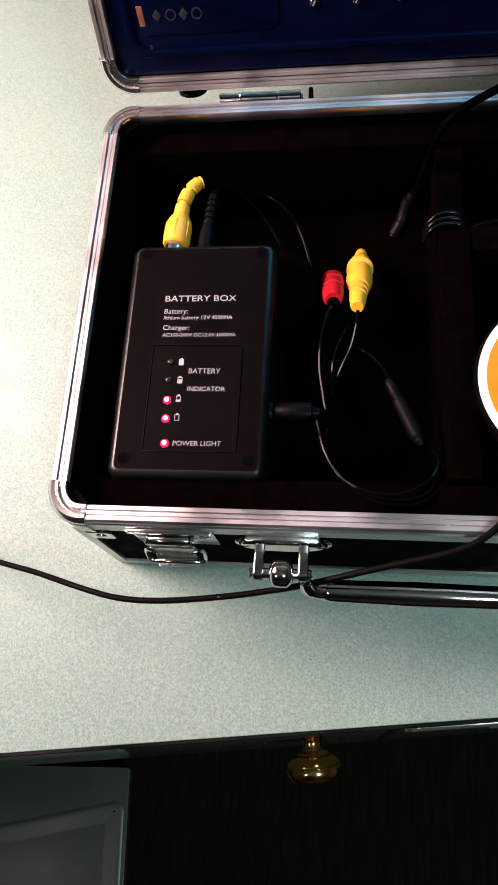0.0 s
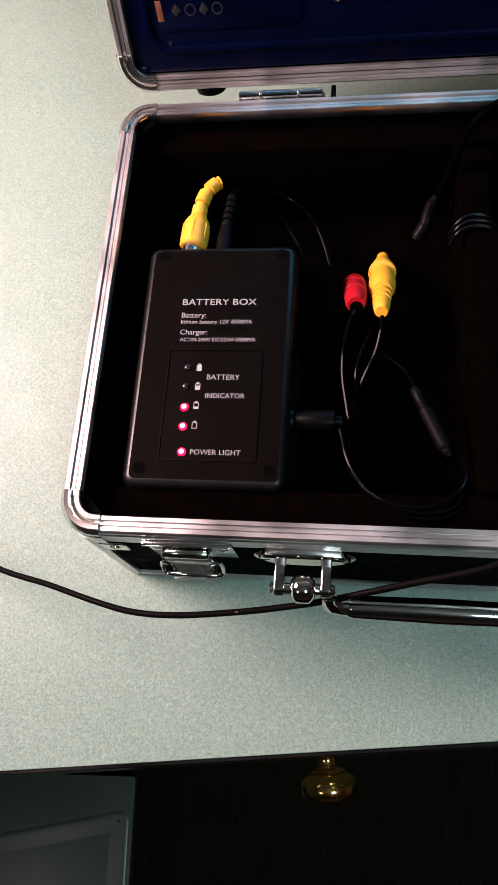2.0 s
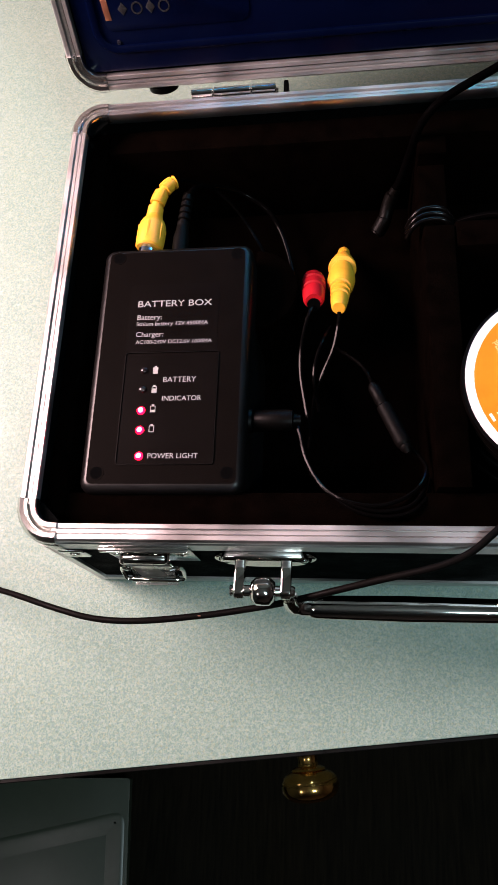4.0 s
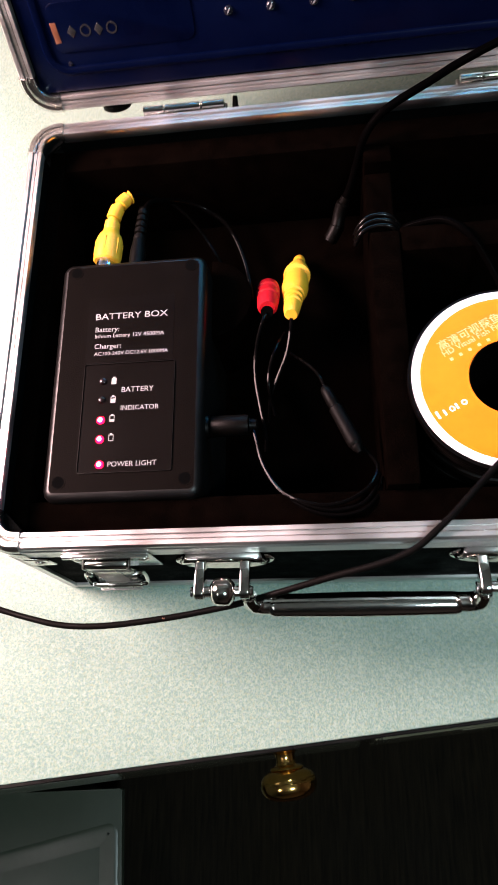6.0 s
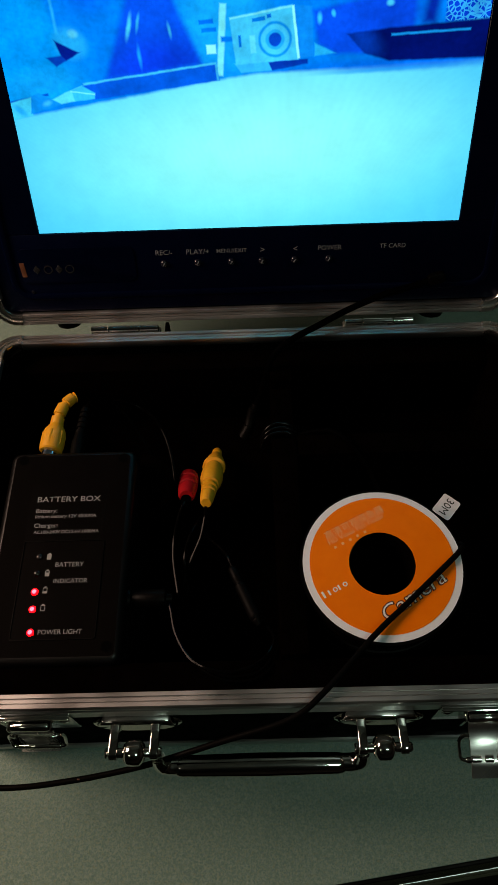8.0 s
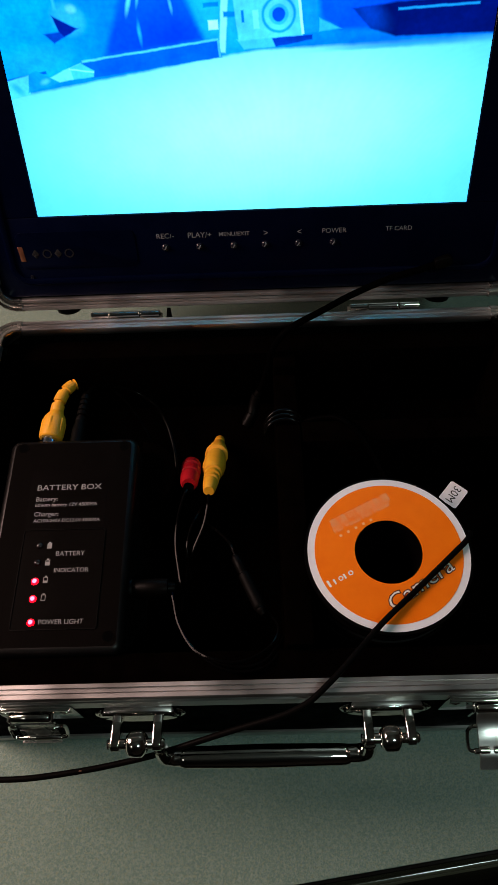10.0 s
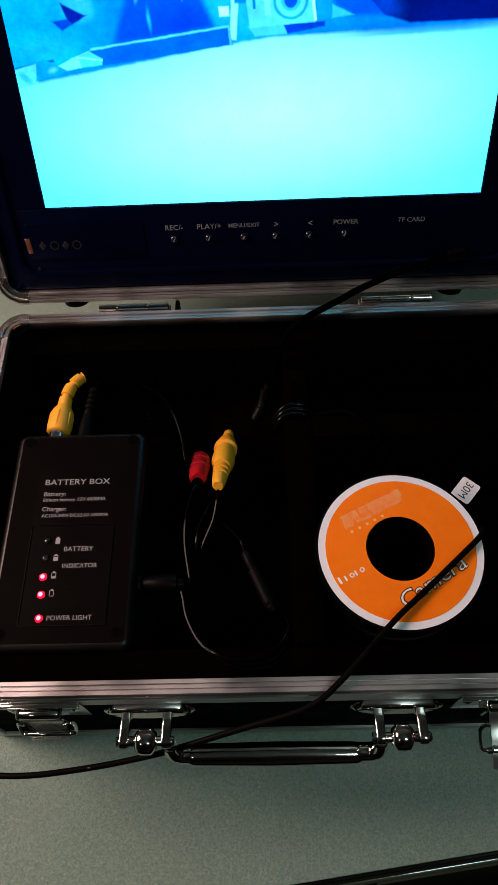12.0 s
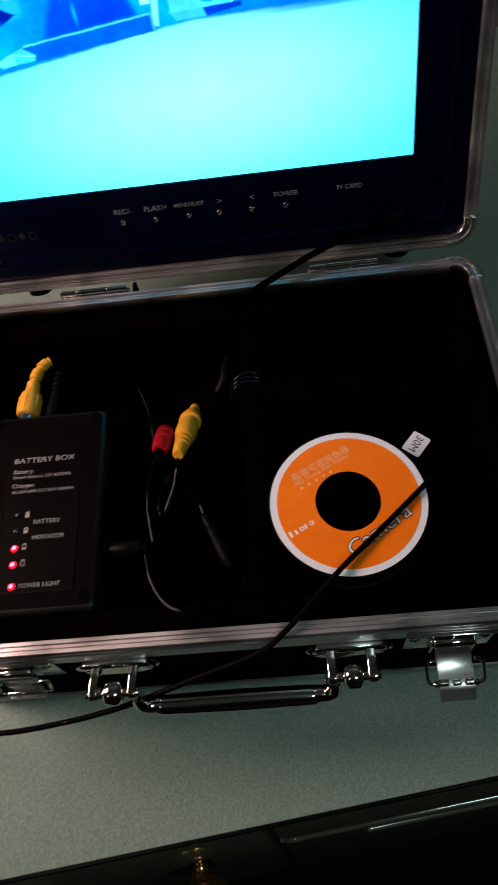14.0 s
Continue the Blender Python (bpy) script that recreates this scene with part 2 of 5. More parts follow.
def lathe(profile, start, end, n=28, up=None):
    """A turned shape: profile of (distance along, radius) between two places."""
    bm = bmesh.new()
    a, b = Vector(start), Vector(end)
    axis = (b - a).normalized()
    side = axis.orthogonal().normalized()
    other = axis.cross(side)
    rows = []
    for d, r in profile:
        rows.append([bm.verts.new(a + axis * d + (side * math.cos(2 * math.pi * k / n) + other * math.sin(2 * math.pi * k / n)) * max(r, 1e-5)) for k in range(n)])
    for one, two in zip(rows, rows[1:]):
        for k in range(n):
            bm.faces.new((one[k], one[(k + 1) % n], two[(k + 1) % n], two[k]))
    bm.faces.new(rows[0][::-1])
    bm.faces.new(rows[-1])
    return bm


def spline(points, steps=8):
    """A smooth line through the points."""
    pts = [Vector(p) for p in points]
    pts = [2 * pts[0] - pts[1]] + pts + [2 * pts[-1] - pts[-2]]
    out = []
    for p0, p1, p2, p3 in zip(pts, pts[1:], pts[2:], pts[3:]):
        for k in range(steps):
            t = k / steps
            out.append(0.5 * (2 * p1 + (p2 - p0) * t + (2 * p0 - 5 * p1 + 4 * p2 - p3) * t * t + (3 * p1 - p0 - 3 * p2 + p3) * t**3))
    return out + [pts[-2]]


def tube(points, radius, n=10, steps=8, radii=None, bm=None, straight=False):
    line = [Vector(p) for p in points] if straight else spline(points, steps)
    bm = bm or bmesh.new()
    rows, side = [], None
    for i, p in enumerate(line):
        way = (line[min(i + 1, len(line) - 1)] - line[max(i - 1, 0)]).normalized()
        side = (side - way * side.dot(way)).normalized() if side else way.orthogonal().normalized()
        other = way.cross(side)
        r = radii(i / (len(line) - 1)) if radii else radius
        rows.append([bm.verts.new(p + (side * math.cos(2 * math.pi * k / n) + other * math.sin(2 * math.pi * k / n)) * r) for k in range(n)])
    for one, two in zip(rows, rows[1:]):
        for k in range(n):
            bm.faces.new((one[k], one[(k + 1) % n], two[(k + 1) % n], two[k]))
    bm.faces.new(rows[0][::-1])
    bm.faces.new(rows[-1])
    return bm


def sweep(profile, line, closed=False, m=None):
    """A profile of (outward, up) carried along a flat line of (x, y, outward x, outward y)."""
    bm = bmesh.new()
    rows = [[bm.verts.new((x + ox * u, y + oy * u, z)) for u, z in profile] for x, y, ox, oy in line]
    pairs = list(zip(rows, rows[1:])) + ([(rows[-1], rows[0])] if closed else [])
    n = len(profile)
    for one, two in pairs:
        for k in range(n):
            bm.faces.new((one[k], one[(k + 1) % n], two[(k + 1) % n], two[k]))
    if not closed:
        bm.faces.new(rows[0][::-1])
        bm.faces.new(rows[-1])
    if m:
        bm.transform(m)
    return bm


def corner_line(cx, cy, r, a0, n=9):
    """A quarter turn about (cx, cy), from the angle a0 on."""
    return [(cx + r * math.cos(a), cy + r * math.sin(a), math.cos(a), math.sin(a)) for a in (radians(a0 + 90 * k / n) for k in range(n + 1))]


def lettering(text, width, m, mat, parent, name="lettering", shear=0.0, bold=0.0, align="LEFT", thick=0.00006, label="", height=None):
    """Words as thin raised print, scaled to a width, at the pose m (x along the words, z off the surface)."""
    cu = bpy.data.curves.new(name, "FONT")
    cu.body, cu.shear, cu.offset, cu.resolution_u = text, shear, bold, 3
    tmp = bpy.data.objects.new(name, cu)
    scene.collection.objects.link(tmp)
    me = bpy.data.meshes.new_from_object(tmp.evaluated_get(bpy.context.evaluated_depsgraph_get()))
    bpy.data.objects.remove(tmp)
    bpy.data.curves.remove(cu)
    xs, ys = [v.co.x for v in me.vertices], [v.co.y for v in me.vertices]
    s = width / (max(xs) - min(xs))
    sy = s if height is None else height / (max(ys) - min(ys))
    left = min(xs) if align == "LEFT" else (min(xs) + max(xs)) / 2
    mid = (min(ys) + max(ys)) / 2
    me.transform(m @ Matrix.Translation((0, 0, thick)) @ Matrix.Diagonal((s, sy, 1, 1)) @ Matrix.Translation((-left, -mid, 0)))
    me.materials.clear()
    me.materials.append(mat)
    ob = new(name, me)
    hang(ob, parent)
    if label:
        ob["label"] = label
    return ob


# ---- the room and the table ----
TABLE = 0.75
TURN_T = math.atan2(0.0417, 0.3176)  # the table stands at a slight angle to the case
TM = Matrix.Translation((0.10, -0.0845, TABLE)) @ Matrix.Rotation(TURN_T, 4, "Z")


def room():
    for name, box, mat, label, cat in (
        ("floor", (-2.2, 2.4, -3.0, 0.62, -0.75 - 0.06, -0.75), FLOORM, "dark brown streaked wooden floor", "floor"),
        ("ceiling", (-2.26, 2.46, -3.06, 0.62, 1.72, 1.80), CEILP, "plain painted ceiling", "ceiling"),
        ("wall_north", (-2.26, 2.46, 0.62, 0.70, -0.81, 1.72), PLASTER, "plain painted wall behind the worktop", "wall"),
        ("wall_south", (-2.26, 2.46, -3.06, -3.0, -0.81, 1.72), PLASTER, "plain painted wall", "wall"),
        ("wall_west", (-2.26, -2.2, -3.0, 0.62, -0.81, 1.72), PLASTER, "plain painted wall", "wall"),
        ("wall_east", (2.4, 2.46, -3.0, 0.62, -0.81, 1.72), PLASTER, "plain painted wall", "wall"),
    ):
        solid(name, block(*box, m=TM), mat, label, cat, kind="structure", smooth=False)


room()


def worktop():
    desk = thing("work_table", TM @ Vector((0, 0.25, -0.75)), "sea-green speckled laminate table with dark glossy drawer fronts", "table")
    part("tabletop", block(-1.1, 1.2, 0.0012, 0.60, -0.022, 0, 0.0008, 2, TM), LAMINATE, desk, "sea-green speckled laminate top")
    part("edge_band", block(-1.1, 1.2, -0.0006, 0.0012, -0.022, -0.0006, 0.0004, 1, TM), EDGE, desk, "thin black edge band")
    lean = TM @ Matrix.Translation((0, 0.003, -0.022)) @ Matrix.Rotation(radians(-5.4), 4, "X")
    # fronts: a knobbed drawer, a gap, then a panelled front with an ogee moulding
    part("drawer_front", block(-0.52, 0.052, -0.002, 0.016, -0.320, -0.003, 0.003, 3, lean), LACQUER, desk, "dark glossy drawer front")
    right = part("panel_front", block(0.058, 0.70, -0.002, 0.016, -0.320, -0.003, 0.003, 3, lean), LACQUER, desk, "dark glossy panelled front")
    # thin mouldings; the upper one begins with an S-shaped turn
    upper = [(0.0590, -0.0740), (0.0605, -0.0752), (0.0622, -0.0800), (0.0640, -0.0845), (0.0668, -0.0868), (0.0720, -0.0870)]
    for run in (upper + [(0.66, -0.0870)], [(0.1150, -0.1205), (0.1170, -0.1210), (0.66, -0.1210)]):
        line = [(p.x, p.y) for p in spline([(x, w, 0) for x, w in run[:-1]], 5)] + [run[-1]]
        bm = bmesh.new()
        rows = []
        for x, w in line:
            rows.append([bm.verts.new((x, -0.0018 - 0.0022 * math.sin(math.pi * k / 6), w + 0.0017 * math.cos(math.pi * k / 6))) for k in range(7)])
        for one, two in zip(rows, rows[1:]):
            for k in range(6):
                bm.faces.new((one[k], one[k + 1], two[k + 1], two[k]))
            bm.faces.new((one[6], one[0], two[0], two[6]))
        bm.faces.new(rows[0])
        bm.faces.new(rows[-1][::-1])
        bm.transform(lean)
        part("moulding", bm, LACQUER, right)
    part("carcass", block(-0.52, 0.70, 0.040, 0.585, -0.745, -0.024, 0.002, 1, TM), LACQUER, desk)
    # brass knob
    at = Vector((0.1040, -0.0915, 0.622))
    out = TM.to_3x3() @ Vector((0, -1, 0))
    prof = [(-0.002, 0.0078), (0.0006, 0.0086), (0.0020, 0.0074), (0.0036, 0.0062), (0.0070, 0.0058), (0.0094, 0.0064), (0.0106, 0.0100), (0.0116, 0.0106),
            (0.0122, 0.0100), (0.0130, 0.0128), (0.0146, 0.0152), (0.0170, 0.0168), (0.0200, 0.0175), (0.0230, 0.0172), (0.0258, 0.0156), (0.0278, 0.0128), (0.0290, 0.0088), (0.0296, 0.0044), (0.0298, 0.0)]
    part("knob", lathe(prof, at, at + out, 40), BRASS, desk, "round polished brass knob")


worktop()


def low_box():
    """The pale panelled lid that stands lower, in front of the table."""
    z = 0.10
    bx = thing("storage_box", (-0.37, -0.34, 0), "grey-white plastic box with a raised rim round its lid", "storage box")
    m = Matrix.Translation((-0.1535, -0.1815, z)) @ Matrix.Rotation(radians(3.0), 4, "Z")
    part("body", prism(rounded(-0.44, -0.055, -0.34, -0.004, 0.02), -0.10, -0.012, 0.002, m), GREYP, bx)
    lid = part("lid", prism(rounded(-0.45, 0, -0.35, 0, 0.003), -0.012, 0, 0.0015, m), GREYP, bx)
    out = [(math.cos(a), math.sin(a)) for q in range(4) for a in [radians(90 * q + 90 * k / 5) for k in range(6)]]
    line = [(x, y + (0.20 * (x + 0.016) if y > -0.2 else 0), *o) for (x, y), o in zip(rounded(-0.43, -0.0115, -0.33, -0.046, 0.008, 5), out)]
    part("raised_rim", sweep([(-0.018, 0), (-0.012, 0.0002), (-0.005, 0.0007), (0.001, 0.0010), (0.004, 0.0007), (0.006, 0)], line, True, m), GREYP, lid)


low_box()

# ---- the case ----
X0, X1, Y0, Y1, ZR = 0.0, 0.306, -0.0040, 0.2092, 0.8337
LM = Matrix(((1, 0, 0, 0), (0, 0.35371, -0.93536, 0.2338), (0, 0.93536, 0.35371, 0.8761), (0, 0, 0, 1)))
S0, S1 = -0.0448, 0.1690  # the lid's lower and upper edge along its slope

RIM = [(-0.0068, -0.0040), (-0.0068, -0.0006), (-0.0066, -0.0003), (-0.0050, -0.0003), (-0.0048, -0.0015), (-0.0044, -0.0015), (-0.0043, -0.0008), (-0.0030, -0.0008), (-0.0029, -0.0016), (-0.0025, -0.0016),
       (-0.0022, 0.0), (-0.0006, 0.0), (0.0002, -0.0008), (0.0004, -0.0026), (0.0001, -0.0034), (0.0008, -0.0040), (0.0008, -0.0148), (0.0, -0.0152), (-0.0035, -0.0095)]
CAST = [(-0.0072, -0.0038), (-0.0072, -0.0002), (-0.0068, 0.0003), (-0.0050, 0.0003), (-0.0044, -0.0010), (-0.0032, -0.0006), (-0.0026, 0.0008), (-0.0008, 0.0010), (0.0008, -0.0006),
        (0.0014, -0.0026), (0.0010, -0.0040), (0.0016, -0.0048), (0.0016, -0.0156), (0.0002, -0.0158), (-0.0035, -0.0090)]


def frame_rim(parent, x0, x1, y0, y1, z, m=None, r=0.0145):
    """An aluminium rim of four extrusions with a chrome casting at each corner."""
    rim = [(u, z + w) for u, w in RIM]
    cast = [(u, z + w) for u, w in CAST]
    for line in (
        [(x0 + r, y0, 0, -1), (x1 - r, y0, 0, -1)], [(x1, y0 + r, 1, 0), (x1, y1 - r, 1, 0)],
        [(x1 - r, y1, 0, 1), (x0 + r, y1, 0, 1)], [(x0, y1 - r, -1, 0), (x0, y0 + r, -1, 0)],
    ):
        part("rim_extrusion", sweep(rim, line, m=m), ALU, parent, "grooved aluminium edge")
    for cx, cy, a0 in ((x0 + r, y0 + r, 180), (x1 - r, y0 + r, 270), (x1 - r, y1 - r, 0), (x0 + r, y1 - r, 90)):
        a, b = radians(a0), radians(a0 + 90)
        ends = corner_line(cx, cy, r, a0)
        tail = 0.0022
        first = (ends[0][0] - math.cos(b) * tail, ends[0][1] - math.sin(b) * tail, *ends[0][2:])
        last = (ends[-1][0] - math.cos(a) * tail, ends[-1][1] - math.sin(a) * tail, *ends[-1][2:])
        c = part("corner_casting", sweep(cast, [first] + ends + [last], m=m), SATIN, parent, "rounded chrome corner")
        # flat web across the inside of the corner
        k = 0.0070
        web = [(cx + (r - k) * math.cos(t), cy + (r - k) * math.sin(t)) for t in (radians(a0 + 90 * q / 8) for q in range(9))]
        web += [(web[-1][0] - (math.cos(a) + math.cos(b)) * 0.0014, web[-1][1] - (math.sin(a) + math.sin(b)) * 0.0014), (web[0][0] - (math.cos(a) + math.cos(b)) * 0.0014, web[0][1] - (math.sin(a) + math.sin(b)) * 0.0014)]
        hang(new("corner_web", mesh_of("corner_web", prism(web, z - 0.0046, z - 0.0034, m=m), PANEL)), c)


case = thing("equipment_case", (0.153, 0.104, TABLE), "black hard case with aluminium edges, open, monitor in its lid", "case")


def base_shell():
    z0, z1 = TABLE + 0.0015, ZR - 0.009
    t = 0.004

    def rake(bm):
        """The front leans out a little towards its foot."""
        for v in bm.verts:
            if v.co.y < Y0 + 0.02:
                v.co.y -= 0.0030 * (z1 - v.co.z) / (z1 - z0)
        return bm

    for name, box in (
        ("front_panel", (X0 + 0.0114, X1 - 0.0114, Y0 + 0.0005, Y0 + t, z0 + 0.001, z1)),
        ("back_panel", (X0 + 0.0114, X1 - 0.0114, Y1 - t, Y1 - 0.0005, z0 + 0.001, z1)),
        ("side_panel", (X0 + 0.0005, X0 + t, Y0 + 0.0114, Y1 - 0.0114, z0 + 0.001, z1)),
        ("side_panel", (X1 - t, X1 - 0.0005, Y0 + 0.0114, Y1 - 0.0114, z0 + 0.001, z1)),
        ("bottom_panel", (X0 + t, X1 - t, Y0 + t, Y1 - t, z0 + 0.001, z0 + 0.004)),
    ):
        part(name, rake(block(*box, 0.0003, 1)), PANEL, case, "black textured panel")
    # aluminium angles along the lower edges and up the corners
    prof = [(-0.0005, z0 + 0.0055), (0.0006, z0 + 0.0055), (0.0008, z0), (-0.004, z0 - 0.0005), (-0.004, z0 + 0.0005), (-0.0005, z0 + 0.0008)]
    r = 0.0128
    for line in (
        [(X0 + r, Y0, 0, -1), (X1 - r, Y0, 0, -1)], [(X1, Y0 + r, 1, 0), (X1, Y1 - r, 1, 0)],
        [(X1 - r, Y1, 0, 1), (X0 + r, Y1, 0, 1)], [(X0, Y1 - r, -1, 0), (X0, Y0 + r, -1, 0)],
    ):
        part("bottom_angle", rake(sweep(prof, line)), ALU, case, "aluminium lower edge")
    w = 0.010
    for sx, sy in ((0, 0), (1, 0), (1, 1), (0, 1)):
        cx, cy = (X1 if sx else X0), (Y1 if sy else Y0)
        dx, dy = (-1 if sx else 1), (-1 if sy else 1)
        g, rr = 0.0009, 0.0115
        mx, my = cx + dx * rr, cy + dy * rr
        arc = [(math.cos(radians(90 * k / 7)), math.sin(radians(90 * k / 7))) for k in range(8)]
        o = [(mx - dx * (rr + g) * c, my - dy * (rr + g) * n) for c, n in arc]
        o = [(o[0][0], my + dy * 0.001)] + o + [(mx + dx * 0.001, o[-1][1])]
        inner = [(mx - dx * (rr - 0.0008) * c, my - dy * (rr - 0.0008) * n) for c, n in arc]
        inner = [(inner[0][0], my + dy * 0.001)] + inner + [(mx + dx * 0.001, inner[-1][1])]
        o = o + inner[::-1]
        if sx != sy:
            o = o[::-1]
        part("corner_angle", rake(prism(o, z0 + 0.0005, z1 - 0.003, 0.0002)), ALU, case, "aluminium corner angle")
        for f in (0,):
            # plate with a rivet below the casting
            y = cy - dy * (0.0012 if sy else 0.0019)
            pl = part("corner_plate", block(*sorted((cx + dx * 0.0115, cx + dx * 0.0225)), *sorted((y, y + dy * 0.0011)), z1 - 0.0185, z1 - 0.0065, 0.0005, 1), CHROME, case)
            c = Vector((cx + dx * 0.0172, y, z1 - 0.0125))
            hang(new("rivet", mesh_of("rivet", lathe([(-0.0002, 0.0026), (0.0004, 0.0024), (0.0009, 0.0012), (0.0010, 0)], c, c + Vector((0, -dy, 0)), 16), CHROME)), pl)


base_shell()
frame_rim(case, X0, X1, Y0, Y1, ZR)


def bracket(cx):
    """A handle bracket: lens-shaped plate with a raised ridge, two arms that stand out from it, a pin and a barrel between them."""
    y, z = Y0 - 0.0012, 0.8118
    n = 32
    out = []
    for k in range(n):
        a = 2 * math.pi * k / n
        out.append((0.0206 * math.copysign(abs(math.cos(a)) ** 0.85, math.cos(a)), 0.0066 * math.copysign(abs(math.sin(a)) ** 1.1, math.sin(a))))
    m = Matrix.Translation((cx, y, z)) @ Matrix.Rotation(radians(72), 4, "X")
    b = part("handle_bracket", prism(out, -0.0004, 0.0016, 0.0006, m), CHROME, case, "chrome handle bracket")
    ridge = prism([(-0.0176, 0.0022), (0.0176, 0.0022), (0.0160, 0.0060), (0.0146, 0.0068), (-0.0146, 0.0068), (-0.0160, 0.0060)], 0.0008, 0.0046, 0.0011, m, 3)
    hang(new("ridge", mesh_of("ridge", ridge, CHROME)), b)
    p = Vector((cx + 0.0002, -0.0200, 0.8180))
    for s in (-1, 1):
        x = cx + s * 0.0091
        arm_out = [(y - 0.0022, 0.8118), (p.y - 0.0002, p.z - 0.0030)] + [(p.y + 0.0030 * math.cos(q), p.z + 0.0030 * math.sin(q)) for q in (radians(270 - 180 * k / 8) for k in range(1, 9))] + [(y - 0.0030, 0.8186)]
        m2 = Matrix(((0, 0, 1, x), (1, 0, 0, 0), (0, 1, 0, 0), (0, 0, 0, 1)))
        hang(new("arm", mesh_of("arm", prism(arm_out, -0.0021, 0.0021, 0.0007, m2, 3), CHROME)), b)
        c = m @ Vector((s * 0.0158, -0.0004, 0.0016))
        up = m.to_3x3() @ Vector((0, 0, 1))
        # black disc on the plate for the shade round the screw
        hang(new("screw_hole", mesh_of("screw_hole", lathe([(-0.0004, 0.0029), (0.0001, 0.0029)], c, c + up, 18), HOLE_SHADE)), b)
        hang(new("screw", mesh_of("screw", lathe([(-0.0004, 0.0019), (0.0003, 0.0018), (0.0006, 0.0009), (0.0007, 0)], c, c + up, 14), CHROME)), b)
    pin = [(0, 0.0016), (0.0003, 0.0021), (0.0010, 0.0021), (0.0012, 0.0015), (0.0018, 0.0015), (0.0020, 0.0022), (0.0246, 0.0022), (0.0254, 0.0016)]
    hang(new("pin", mesh_of("pin", lathe(pin, p - Vector((0.0130, 0, 0)), p + Vector((1, 0, 0)), 16), CHROME)), b)
    cask = [(0, 0.0026), (0.0004, 0.0036), (0.0014, 0.0046), (0.0024, 0.0055), (0.0049, 0.0056), (0.0074, 0.0055), (0.0084, 0.0046), (0.0094, 0.0036), (0.0098, 0.0026)]
    hang(new("barrel", mesh_of("barrel", lathe(cask, p - Vector((0.0049, 0, 0)), p + Vector((1, 0, 0)), 24), CHROME)), b)


bracket(0.0963)
bracket(0.2067)


def handle():
    """A flattened bail handle that hangs from the two inner arms."""
    y, z = -0.0238, 0.8030
    pts = [(0.1064, -0.0214, 0.8132), (0.1068, -0.0226, 0.8092), (0.1080, -0.0235, 0.8056), (0.1112, y, 0.8034), (0.1170, y, z), (0.1520, y - 0.0004, z - 0.0004),
           (0.1870, y, z), (0.1940, y, 0.8034), (0.1974, -0.0233, 0.8058), (0.1980, -0.0224, 0.8096), (0.1978, -0.0212, 0.8140)]
    h = part("handle", tube(pts, 0.0036, 16, 10, lambda t: 0.0040 - 0.0008 * max(0.0, abs(t - 0.5) * 2 - 0.60) / 0.40), CHROME, case, "chrome bail handle")
    grip = [(0, 0.0037), (0.0008, 0.0043), (0.003, 0.0047), (0.0385, 0.0052), (0.074, 0.0047), (0.0762, 0.0043), (0.077, 0.0037)]
    g = lathe(grip, (0.1136, y - 0.0003, z - 0.0003), (0.2, y - 0.0003, z - 0.0003), 28)
    hang(new("grip", mesh_of("grip", g, CHROME)), h)


handle()


